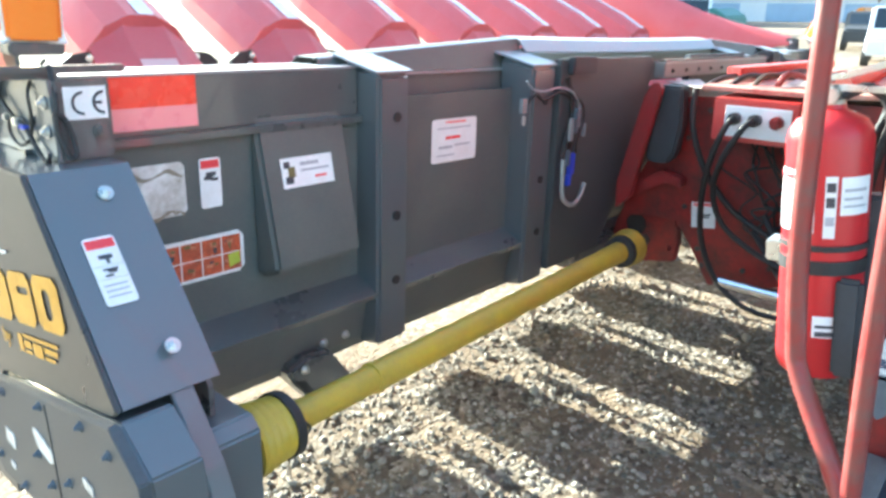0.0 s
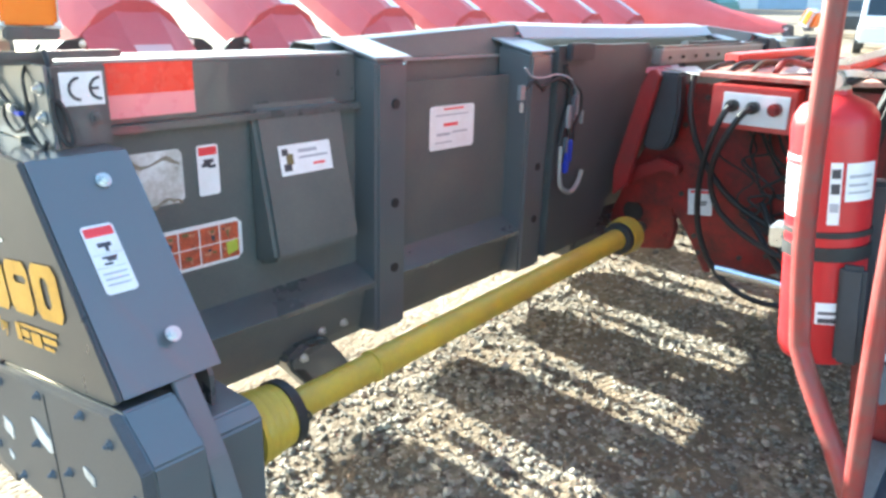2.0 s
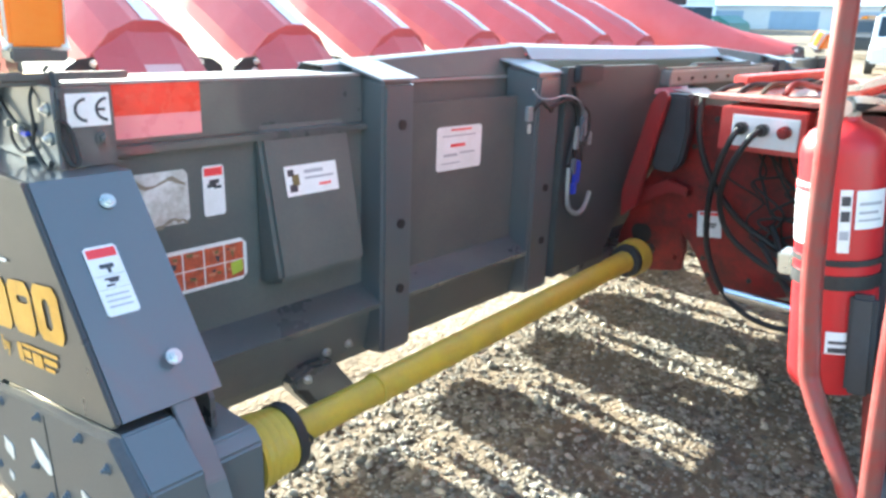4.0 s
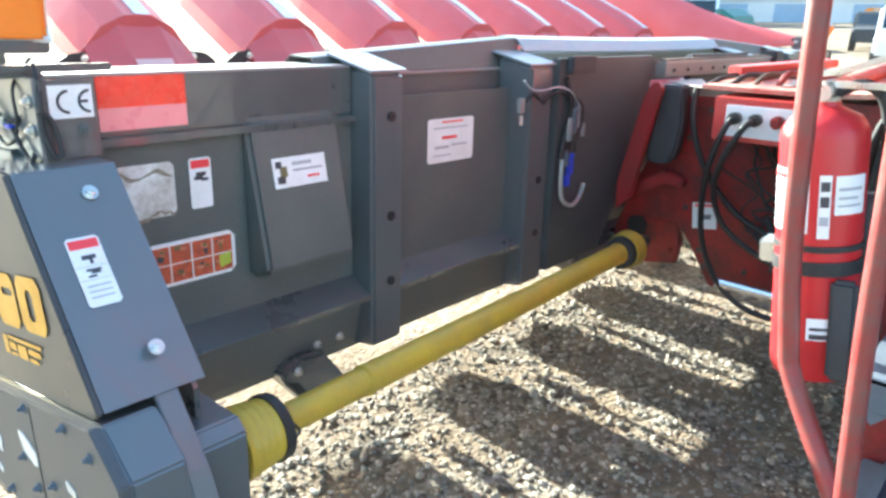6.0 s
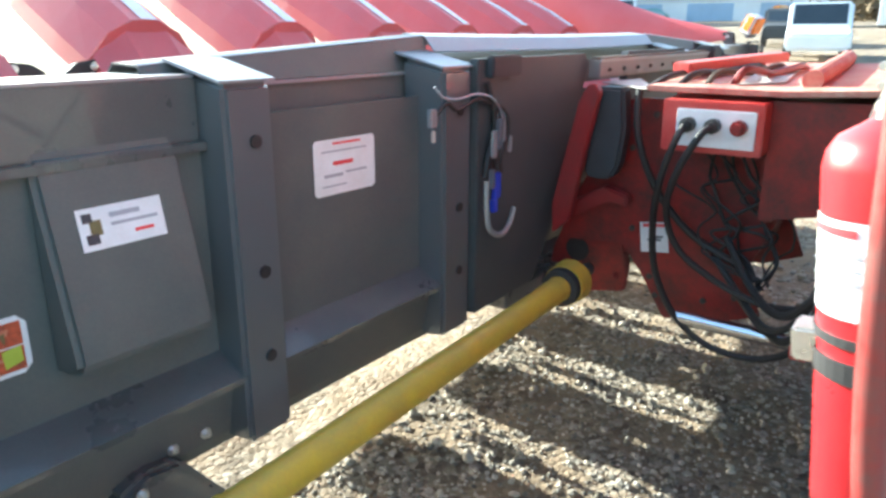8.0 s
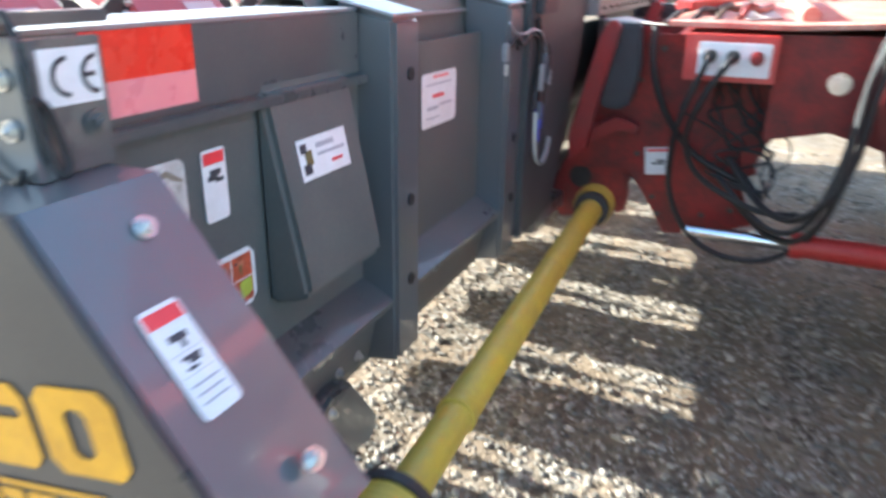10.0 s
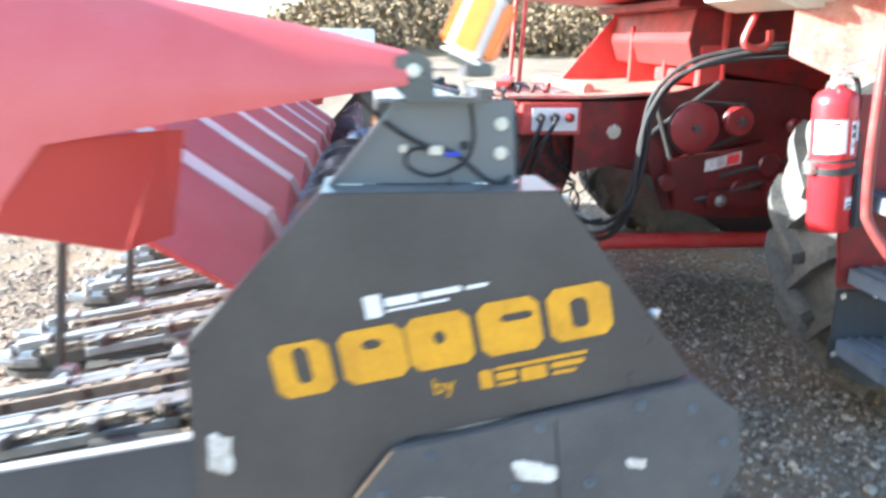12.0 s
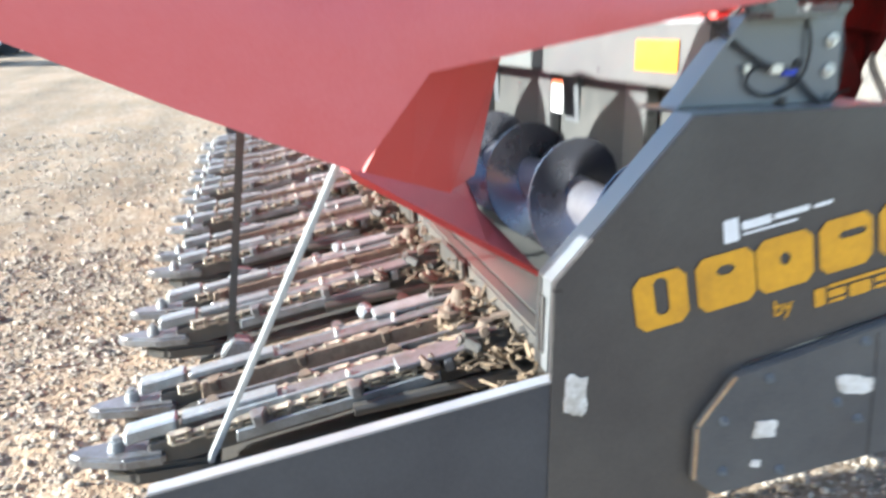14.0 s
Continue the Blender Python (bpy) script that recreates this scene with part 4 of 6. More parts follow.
        box(bm, (xa + s * 0.05 - 0.02, 2.66, row_line(2.66) - 0.02), (xa + s * 0.05 + 0.03, 2.80, row_line(2.66) + 0.035), 0.012)
        part("sprocket_guard", bm, DULL, r)
    # linkage and caked trash round the drives
    rng = random.Random(11)
    for k in range(15):
        xx, yy = x + rng.uniform(-0.36, 0.36), rng.uniform(2.62, 2.92)
        zz = 0.82 + 0.30 * (2.88 - yy) + rng.uniform(-0.04, 0.03)
        bm = bmesh.new()
        m = Matrix.Translation((xx, yy, zz)) @ Euler((rng.uniform(-0.5, 0.5), rng.uniform(-0.4, 0.4), rng.uniform(0, 3))).to_matrix().to_4x4()
        if k % 6 == 0:
            lathe(bm, m @ Vector((0, 0, -0.012)), m @ Vector((0, 0, 0.03)), [(0, 0.02), (0.01, 0.032), (0.024, 0.032), (0.028, 0.016), (0.04, 0.012)], 12)
            part("idler", bm, RUST, r)
        else:
            lx, ly, lz = rng.uniform(0.02, 0.065), rng.uniform(0.008, 0.02), rng.uniform(0.004, 0.016)
            box(bm, (-lx, -ly, -lz), (lx, ly, lz), 0.004, m)
            part("link", bm, (RUST, DULL, RUST, DULL, BARE)[k % 5], r)
    # gear case, stalk rolls and frame
    # pan added to stop sunlight passing through the middle of the unit
    part("roll_pan", slab(x - 0.135, x + 0.135, 2.95, 3.56, -0.178, -0.168, 0.002), DULL, r, "dirty pan added under the stalk rolls to block sun")
    part("frame_plate", slab(x - 0.225, x + 0.225, 2.60, 2.97, -0.135, -0.115, 0.003), DULL, r, "dirty steel frame plate")
    bm = bmesh.new()
    prism(bm, [(2.58, 0.66), (2.58, 0.83), (2.74, 0.84), (2.84, 0.74), (2.82, 0.66)], "x", x - 0.04, x + 0.04, 0.015)
    part("gearbox", bm, RUST, r, "rusty dirty gearbox")
    for s in (-1, 1):
        bm = bmesh.new()
        rod(bm, (x + s * 0.05, 2.80, 0.73), (x + s * 0.05, 3.50, 0.615), 0.032, 12)
        part("stalk_roll", bm, DULL, r)
        bm = bmesh.new()
        rod(bm, (x + s * 0.225, 2.60, 0.76), (x + s * 0.225, 3.10, 0.715), 0.018, 10)
        part("side_tube", bm, DULL, r)
    bm = bmesh.new()
    lathe(bm, (x + 0.29, 2.98, 0.76), (x + 0.36, 2.99, 0.775), [(0, 0.018), (0.01, 0.028), (0.05, 0.028), (0.06, 0.016)], 12)
    part("prop_pin", bm, UNITGALV, r)
    bm = bmesh.new()
    prism(bm, [(3.34, 0.58), (3.36, 0.70), (3.42, 0.71), (3.46, 0.66), (3.46, 0.58)], "x", x + 0.33, x + 0.40, 0.006)
    part("prop_socket", bm, UNITGALV, r)
    return r


unit = build_row_unit()


def build_trash():
    """Dry stalk and husk bits caked behind the chains, heaped on the front beam."""
    rng = np.random.default_rng(21)
    vs, fs = [], []
    for k in range(760):
        x = rng.uniform(0.87, 7.2) if k > 130 else rng.uniform(0.87, 1.6)
        y = 2.655 + 0.17 * rng.uniform() ** 1.5
        z = 0.815 + 0.36 * (2.82 - y) + rng.normal(0, 0.014)
        u = rng.normal(0, 1, 3) * (1, 1, 0.45)
        u = u / np.linalg.norm(u) * rng.uniform(0.010, 0.034)
        w = np.cross(u, rng.normal(0, 1, 3))
        w = w / np.linalg.norm(w) * rng.uniform(0.002, 0.006)
        q = np.cross(u, w)
        q = q / np.linalg.norm(q) * 0.002
        c = np.array((x, y, z))
        i = len(vs)
        for a in (-1, 1):
            for b, d in ((-1, -1), (1, -1), (1, 1), (-1, 1)):
                vs.append(tuple(HANG @ Vector(c + a * u + b * w + d * q)))
        fs += [(i, i + 3, i + 2, i + 1), (i + 4, i + 5, i + 6, i + 7)] + [(i + j, i + (j + 1) % 4, i + 4 + (j + 1) % 4, i + 4 + j) for j in range(4)]
    me = bpy.data.meshes.new("crop_trash")
    me.from_pydata(vs, [], fs)
    me.materials.append(TRASH)
    return tagged(new("crop_trash", me), "dry brown stalk trash caked behind the chains", "crop trash", kind="stuff")


build_trash()
for k in range(1, 8):
    copy_thing(unit, HANG @ Matrix.Translation((ROW0 + PITCH * k, 2.7, 0.7)))

# ---------------------------------------------------------------- divider hoods, raised on props
def arch(x, y, z, half, high, dy=0.0):
    """Six-sided arch section across x; z is its foot. The upper points lean by dy."""
    pts = [(-1, 0), (-0.93, 0.30), (-0.60, 0.78), (-0.22, 1.0), (0.22, 1.0), (0.60, 0.78), (0.93, 0.30), (1, 0)]
    return [(x + half * a, y + dy * b, z + high * b) for a, b in pts]


def build_hood():
    x = ROW0 + PITCH / 2
    r = root("divider_hood", (x, 3.2, 1.2), "faded red plastic crop divider raised on a prop", "crop divider", "crop dividers of the corn header", HANG)
    S = math.tan(radians(25))
    secs = []
    for y, hw, hi in ((3.34, 0.255, 0.215), (3.55, 0.25, 0.235), (3.9, 0.225, 0.23), (4.3, 0.165, 0.18), (4.62, 0.085, 0.10), (4.72, 0.03, 0.04)):
        secs.append(arch(x, y, 1.595 + (y - 3.34) * S, hw, hi, -0.05))
    part("snout", sheet(bmesh.new(), secs, 0.006), HOOD, r)
    # dark rear rim of the snout
    a, b = arch(x, 3.335, 1.593, 0.257, 0.217, -0.05), arch(x, 3.335, 1.593, 0.238, 0.118, -0.05)
    part("rim", sheet(bmesh.new(), [a, b], 0.008), HOODEDGE, r, "darker red turned-in rim")
    # white stripe on the ridge
    st = []
    for y, hw, hi in ((3.345, 0.255, 0.215), (3.55, 0.25, 0.235), (3.9, 0.225, 0.23), (4.3, 0.165, 0.18)):
        z = 1.595 + (y - 3.34) * S
        p = arch(x, y, z, hw, hi, -0.05)
        A, B = Vector(p[4]), Vector(p[5])
        n = Vector((0, -0.0018, 0.004))
        st.append([Vector(p[3]).lerp(A, 0.42) + n, A.lerp(B, 0.06) + n])
    part("stripe", sheet(bmesh.new(), st, 0.001), WHITE, r, "white stripe along the ridge")
    # fixed rear hood sloping down to the trough, widening until it meets its neighbours
    back = ((3.30, 1.42, 1.79, 0.235, 0.95, 0.70), (3.18, 1.37, 1.655, 0.265, 0.90, 0.65), (3.05, 1.30, 1.525, 0.39, 0.62, 0.52), (2.665, 1.062, 1.248, 0.39, 0.62, 0.52), (2.60, 1.022, 1.10, 0.39, 0.62, 0.52), (2.50, 0.960, 0.99, 0.39, 0.62, 0.52))
    secs = []
    for y, z0, z1, hw, f, g in back:
        zs = z0 + (z1 - z0) * g
        secs.append([(x - hw, y, z0), (x - hw * f, y, zs), (x - 0.09, y, z1), (x + 0.09, y, z1), (x + hw * f, y, zs), (x + hw, y, z0)])
    part("rear_hood", sheet(bmesh.new(), secs, 0.006), HOODDUST, r, "dusty red fixed hood")
    for s in (-1, 1):
        st = [[(x + s * hw, y, z0 + 0.004), (x + s * (hw + 0.001), y - 0.004, z0 - 0.018)] for y, z0, z1, hw, f, g in back[2:]]
        part("hood_lip", sheet(bmesh.new(), st, 0.002), RED, r, "bright red turned lip")
    st = []
    for y, z1 in ((3.16, 1.638), (3.05, 1.525), (2.665, 1.248), (2.61, 1.123)):
        up = Vector((0, -0.0016, 0.0022))
        st.append([Vector((x - 0.088, y, z1)) + up, Vector((x + 0.070, y, z1)) + up])
    part("stripe", sheet(bmesh.new(), st, 0.001), DUSTSTRIPE, r, "dusty pale stripe down the ridge")
    part("edge_trim", sheet(bmesh.new(), [[(x + 0.094, 3.306, 1.792), (x + 0.10, 3.306, 1.784)], [(x + 0.222, 3.306, 1.684), (x + 0.232, 3.306, 1.674)]], 0.004), CREAM, r, "thin cream edge")
    # added plate, sized to shape the sun patches on the ground behind
    bm = bmesh.new()
    prism(bm, [(x - 0.15, 0.875), (x - 0.09, 0.86), (x + 0.03, 0.868), (x + 0.12, 0.86), (x + 0.15, 0.875), (x + 0.14, 0.93), (x - 0.14, 0.93)], "y", 2.66, 2.672, 0.002)
    part("skirt", bm, DULL, r, "dull plate added under the hood to block sun")
    for s in (-1, 1):
        bm = bmesh.new()
        prism(bm, [(x + s * 0.20, 1.60), (x + s * 0.215, 1.665), (x + s * 0.30, 1.655), (x + s * 0.35, 1.62), (x + s * 0.345, 1.57), (x + s * 0.24, 1.575)], "y", 3.28, 3.31, 0.006)
        hinge = part("hinge", bm, BLACK, r, "black hinge bracket")
        bolt(r, (x + s * 0.235, 3.28, 1.64), (0, -1, 0), 0.011)
        bolt(r, (x + s * 0.245, 3.28, 1.60), (0, -1, 0), 0.011)
    bm = bmesh.new()
    box(bm, (-0.015, -0.012, 0.0), (0.015, 0.012, 0.99), 0.003, Matrix.Translation((x, 3.43, 0.66)) @ Matrix.Rotation(radians(8), 4, "X"))
    part("prop", bm, DULL, r, "dark steel prop")
    return r


hood = build_hood()
for k in range(1, 7):
    copy_thing(hood, HANG @ Matrix.Translation((ROW0 + PITCH * (k + 0.5), 3.2, 1.2)))


def build_end_divider():
    """Long outer divider: a tapered shell, its tail pinned to the end box."""
    r = root("end_divider", (0.95, 2.25, 1.7), "long faded red end divider propped up high", "crop divider", "crop dividers of the corn header", HANG)
    # station: y, foot z, shoulder z, ridge z, outer x, ridge x, inner x
    st = ((2.235, 1.705, 1.745, 1.775, 0.800, 0.85, 0.90), (2.45, 1.672, 1.75, 1.825, 0.795, 0.88, 0.965), (2.75, 1.622, 1.76, 1.882, 0.788, 0.92, 1.06),
          (2.965, 1.585, 1.78, 1.945, 0.783, 0.95, 1.13), (3.105, 1.410, 1.79, 1.985, 0.78, 0.97, 1.17), (3.40, 1.535, 1.88, 2.10, 0.785, 0.97, 1.17),
          (3.80, 1.72, 2.02, 2.25, 0.80, 0.97, 1.15), (4.15, 1.885, 2.13, 2.34, 0.83, 0.97, 1.12), (4.55, 2.08, 2.22, 2.37, 0.90, 0.97, 1.05), (4.75, 2.20, 2.26, 2.31, 0.945, 0.97, 1.0))
    secs = []
    for y, z0, z1, z2, xo, xr, xi in st:
        secs.append([(xo, y, z0), (xo - 0.004, y, (z0 + z1) / 2), (xo + 0.012, y, z1), (xo + (xr - xo) * 0.45, y, z1 + (z2 - z1) * 0.72), (xr, y, z2), (xi - (xi - xr) * 0.45, y, z1 + (z2 - z1) * 0.72), (xi - 0.012, y, z1), (xi, y, z0 + 0.02)])
    part("snout", sheet(bmesh.new(), secs, 0.006), HOOD, r, "", True)
    # closing panel behind the heel, hanging free at its inner foot, with a folded return
    bm = bmesh.new()
    sheet(bm, [[(0.79, 2.989, 1.588), (0.79, 3.098, 1.412)], [(0.872, 2.882, 1.594), (0.876, 2.992, 1.366)], [(0.955, 2.776, 1.600), (0.962, 2.888, 1.320)]], 0.005)
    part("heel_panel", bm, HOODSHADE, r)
    bm = bmesh.new()
    sheet(bm, [[(0.958, 2.773, 1.600), (0.965, 2.885, 1.320)], [(1.035, 2.748, 1.594), (1.055, 2.800, 1.336)]], 0.004)
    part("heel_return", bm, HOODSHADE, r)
    # pin bracket at the tail
    bm = bmesh.new()
    prism(bm, [(2.262, 1.70), (2.262, 1.762), (2.215, 1.772), (2.185, 1.755), (2.175, 1.672), (2.235, 1.672)], "x", 0.805, 0.815, 0.003)
    prism(bm, [(2.262, 1.70), (2.262, 1.762), (2.215, 1.772), (2.185, 1.755), (2.175, 1.672), (2.235, 1.672)], "x", 0.885, 0.895, 0.003)
    box(bm, (0.80, 2.06, 1.668), (0.93, 2.24, 1.680), 0.003)
    part("tail_bracket", bm, GREY, r)
    bolt(r, (0.804, 2.222, 1.735), (-1, 0, 0), 0.010, 0.01)
    bm = bmesh.new()
    box(bm, (-0.018, -0.006, -0.70), (0.018, 0.006, 0.0), 0.002, Matrix.Translation((0.90, 3.125, 1.42)) @ Matrix.Rotation(radians(26.5), 4, "X"))
    part("prop", bm, GALV, r, "galvanised flat prop")
    return r


end_div = build_end_divider()
far = copy_thing(end_div, HANG @ Matrix.Translation((8.10 - 0.95 - 0.02, 2.25, 1.7)))

# ---------------------------------------------------------------- drive shaft
def build_shaft():
    a, b = Vector((1.055, 1.645, 0.792)), Vector((3.30, 1.730, 0.728))
    r = root("drive_shaft", (2.2, 1.65, 0.77), "yellow plastic guarded drive shaft", "drive shaft")
    d = (b - a).normalized()
    L = (b - a).length
    bm = bmesh.new()
    lathe(bm, a, b, [(0.12, 0.030), (0.122, 0.0425), (0.50, 0.0425), (0.502, 0.02)], 28)
    part("inner_guard", bm, YELLOW, r, "", True)
    bm = bmesh.new()
    lathe(bm, a, b, [(0.46, 0.041), (0.462, 0.0485), (0.478, 0.0495), (0.492, 0.0445), (0.50, 0.046), (L - 0.30, 0.046), (L - 0.29, 0.0485), (L - 0.16, 0.0485), (L - 0.12, 0.056), (L - 0.10, 0.04)], 28)
    part("outer_guard", bm, YELLOW, r, "", True)
    prof = [(0.0, 0.062)]
    for k in range(5):
        prof += [(0.005 + k * 0.024, 0.098 - k * 0.003), (0.018 + k * 0.024, 0.098 - k * 0.003), (0.021 + k * 0.024, 0.090 - k * 0.003)]
    bm = bmesh.new()
    lathe(bm, a, b, prof + [(0.125, 0.06)], 32)
    part("guard_cone", bm, YELLOW, r, "ribbed yellow end cone", True)
    bm = bmesh.new()
    lathe(bm, a, b, [(0.112, 0.05), (0.114, 0.093), (0.142, 0.091), (0.150, 0.070), (0.152, 0.05)], 32)
    part("collar", bm, BLACK, r, "", True)
    bm = bmesh.new()
    lathe(bm, a, b, [(L - 0.15, 0.05), (L - 0.145, 0.074), (L - 0.115, 0.078), (L - 0.11, 0.05)], 32)
    part("collar", bm, BLACK, r, "", True)
    bm = bmesh.new()
    lathe(bm, a, b, [(L - 0.112, 0.05), (L - 0.11, 0.082), (L - 0.03, 0.088), (L - 0.025, 0.04)], 32)
    part("guard_cone", bm, YELLOW, r, "yellow end cone", True)
    bm = bmesh.new()
    rod(bm, b - d * 0.04, b + d * 0.14, 0.028, 14)
    part("yoke", bm, DULL, r)
    bm = bmesh.new()
    rod(bm, a - d * 0.03, a + d * 0.02, 0.045, 14)
    part("yoke", bm, DULL, r)
    bm = bmesh.new()
    pipe(bm, [a + Vector((0.15, -0.03, -0.055)), a + Vector((0.19, -0.035, -0.03)), a + Vector((0.17, -0.04, 0.005))], 0.004, 6)
    part("chain_eye", bm, DULL, r)
    return r


build_shaft()

# ---------------------------------------------------------------- warning lamp on the header end
def build_lamp():
    r = root("warning_lamp", (0.93, 2.10, 1.70), "orange and white warning lamp tilted on a dark bracket", "warning lamp", place=HANG)
    m = Matrix.Translation((0.892, 2.075, 1.832)) @ Matrix.Rotation(radians(-16), 4, "Z") @ Matrix.Rotation(radians(24), 4, "X")
    def piece(nm, lo, hi, bev, mm, lab=""):
        bm = bmesh.new()
        box(bm, lo, hi, bev, m)
        return part(nm, bm, mm, r, lab)
    piece("housing", (-0.060, -0.040, -0.070), (0.062, 0.040, 0.070), 0.008, WHITE, "white lamp housing")
    piece("side_lens", (-0.064, -0.024, -0.058), (-0.057, 0.026, 0.060), 0.003, AMBER, "orange side lens")
    piece("lens", (-0.054, -0.062, -0.062), (0.056, -0.039, 0.064), 0.008, AMBER, "orange rear lens")
    piece("lens", (-0.054, 0.039, -0.062), (0.056, 0.056, 0.064), 0.008, AMBER, "orange front lens")
    piece("rim", (-0.066, -0.046, -0.076), (0.068, 0.046, -0.068), 0.003, WHITE)
    piece("foot", (-0.040, -0.024, -0.092), (0.040, 0.030, -0.077), 0.004, GREY)
    part("mount_block", new_box((0.83, 2.05, 1.722), (0.95, 2.11, 1.750), 0.005), GREY, r)
    part("arm", new_box((0.80, 2.05, 1.680), (1.085, 2.085, 1.698), 0.003), GREY, r)
    return r


lamp = build_lamp()
copy_thing(lamp, HANG @ Matrix.Translation((8.10 - 0.93, 2.10, 1.70)))


def cable(name, label, pts, rad, material=BLACK, category="cable", extra=(), place=HANG):
    r = root(name, pts[0], label, category, place=place)
    part("sheath", pipe(bmesh.new(), pts, rad, 7, 7), material, r, "", True)
    for nm, lo, hi, mm in extra:
        part(nm, new_box(lo, hi, 0.003), mm, r)
    return r


cable("lamp_cable", "black lamp cable hanging on the end bracket", [(0.90, 2.36, 1.70), (0.868, 2.29, 1.63), (0.866, 2.20, 1.575), (0.866, 2.13, 1.556), (0.866, 2.06, 1.50), (0.866, 2.02, 1.487), (0.866, 2.0, 1.505)], 0.0055,
      extra=[("plug", (0.855, 2.155, 1.553), (0.873, 2.185, 1.573), ZINC), ("plug", (0.858, 2.115, 1.548), (0.872, 2.15, 1.560), BLUE), ("plug", (0.858, 2.235, 1.558), (0.872, 2.25, 1.575), ZINC)])
cable("lamp_cable", "thin black cable looped below the lamp", [(0.92, 2.10, 1.71), (0.872, 2.09, 1.65), (0.868, 2.085, 1.58), (0.868, 2.11, 1.53), (0.868, 2.18, 1.505), (0.868, 2.235, 1.53), (0.868, 2.22, 1.565), (0.868, 2.15, 1.56)], 0.004)
cable("lamp_cable", "black cable falling behind the end bracket", [(0.90, 2.03, 1.70), (0.89, 1.99, 1.64), (0.885, 1.985, 1.56), (0.90, 1.975, 1.50), (0.915, 1.975, 1.51), (0.905, 1.985, 1.58), (0.88, 1.985, 1.60)], 0.006)
# wiring hook-up beside the second upright
cable("wiring_loom", "loose wiring with a white plug and blue clip", [(2.70, 1.97, 1.50), (2.74, 1.95, 1.545), (2.80, 1.945, 1.52), (2.90, 1.94, 1.545), (3.0, 1.945, 1.52), (3.05, 1.945, 1.44), (3.04, 1.945, 1.33), (3.05, 1.945, 1.22)], 0.008, BLACK,
      extra=[("plug", (2.665, 1.955, 1.47), (2.70, 1.975, 1.53), GALV), ("plug", (2.68, 1.955, 1.42), (2.692, 1.97, 1.46), ZINC), ("plug", (3.06, 1.93, 1.38), (3.095, 1.95, 1.50), GALV), ("clip", (3.03, 1.93, 1.17), (3.07, 1.95, 1.27), BLUE), ("clip", (3.02, 1.93, 1.12), (3.05, 1.95, 1.17), BLUE)])
cable("bent_handle", "bent bare steel locking handle", [(2.965, 1.93, 1.25), (2.965, 1.925, 1.12), (2.985, 1.92, 1.06), (3.06, 1.92, 1.03), (3.12, 1.92, 1.06), (3.15, 1.92, 1.12)], 0.011, GALV, "handle")
cable("wiring_loom", "dark cable coil hung on the mouth panel", [(2.98, 1.945, 1.60), (3.02, 1.94, 1.50), (3.03, 1.94, 1.42), (2.99, 1.94, 1.34), (2.97, 1.94, 1.26)], 0.012, BLACK)
cable("wiring_loom", "bundle of pale thin wires and plugs", [(2.68, 1.955, 1.60), (2.72, 1.945, 1.565), (2.80, 1.94, 1.555), (2.90, 1.935, 1.565), (2.99, 1.93, 1.545), (3.05, 1.93, 1.50), (3.07, 1.93, 1.45)], 0.005, GALV,
      extra=[("plug", (2.985, 1.915, 1.33), (3.012, 1.93, 1.43), GALV), ("plug", (3.02, 1.912, 1.36), (3.045, 1.93, 1.47), ZINCSTEP), ("plug", (3.10, 1.915, 1.34), (3.118, 1.93, 1.40), GALV), ("plug", (2.978, 1.912, 1.22), (3.0, 1.93, 1.29), ZINCSTEP)])
cable("wiring_loom", "thin dark wires hanging from the loom", [(3.02, 1.93, 1.53), (3.09, 1.925, 1.48), (3.10, 1.925, 1.40), (3.055, 1.925, 1.33), (3.06, 1.925, 1.27)], 0.006, BLACK)
# ---------------------------------------------------------------- combine harvester
def wheel_parts(parent, x0, x1, cy, cz, R, label):
    bm = bmesh.new()
    w = x1 - x0
    lathe(bm, (x0, cy, cz), (x1, cy, cz), [(0.03, R * 0.56), (0.0, R * 0.66), (0.0, R * 0.84), (0.05, R * 0.92), (0.12, R * 0.945), (w / 2, R * 0.955), (w - 0.12, R * 0.945), (w - 0.05, R * 0.92), (w, R * 0.84), (w, R * 0.66), (w - 0.03, R * 0.56)], 56)
    tyre = part("tyre", bm, TYRE, parent, label, True)
    n = 21
    for side in (0, 1):
        for k in range(n):
            ang = 2 * math.pi * (k + 0.5 * side) / n
            bm = bmesh.new()
            secs = []
            for j in range(6):
                f = j / 5
                xx = x0 + (0.02 + f * (w * 0.52)) if side == 0 else x1 - (0.02 + f * (w * 0.52))
                aa = ang - 0.30 * f
                rr = R * (0.90 + 0.06 * min(1, f * 3))
                hi = 0.055 if f > 0 else 0.03
                half = 0.034 + 0.012 * (1 - f)
                ring = []
                for dr, da in ((-0.03, -half / rr), (hi, -half * 0.7 / rr), (hi, half * 0.7 / rr), (-0.03, half / rr)):
                    ring.append((xx, cy + (rr + dr) * math.cos(aa + da), cz + (rr + dr) * math.sin(aa + da)))
                secs.append(ring)
            sheet(bm, secs, 0, True)
            bm.verts.ensure_lookup_table()
            bm.faces.new([bm.verts[i] for i in range(4)]), bm.faces.new([bm.verts[i] for i in range(20, 24)])
            part("lug", bm, TYRE, tyre)
    bm = bmesh.new()
    lathe(bm, (x0 + 0.10, cy, cz), (x0 + 0.16, cy, cz), [(0.0, R * 0.57), (0.03, R * 0.54), (0.06, 0.2)], 40)
    part("rim", bm, CREAM, parent, "pale wheel rim", True)
    bm = bmesh.new()
    rod(bm, (x0 + 0.14, cy, cz), (x1, cy, cz), 0.16, 20)
    part("hub", bm, RED, parent)


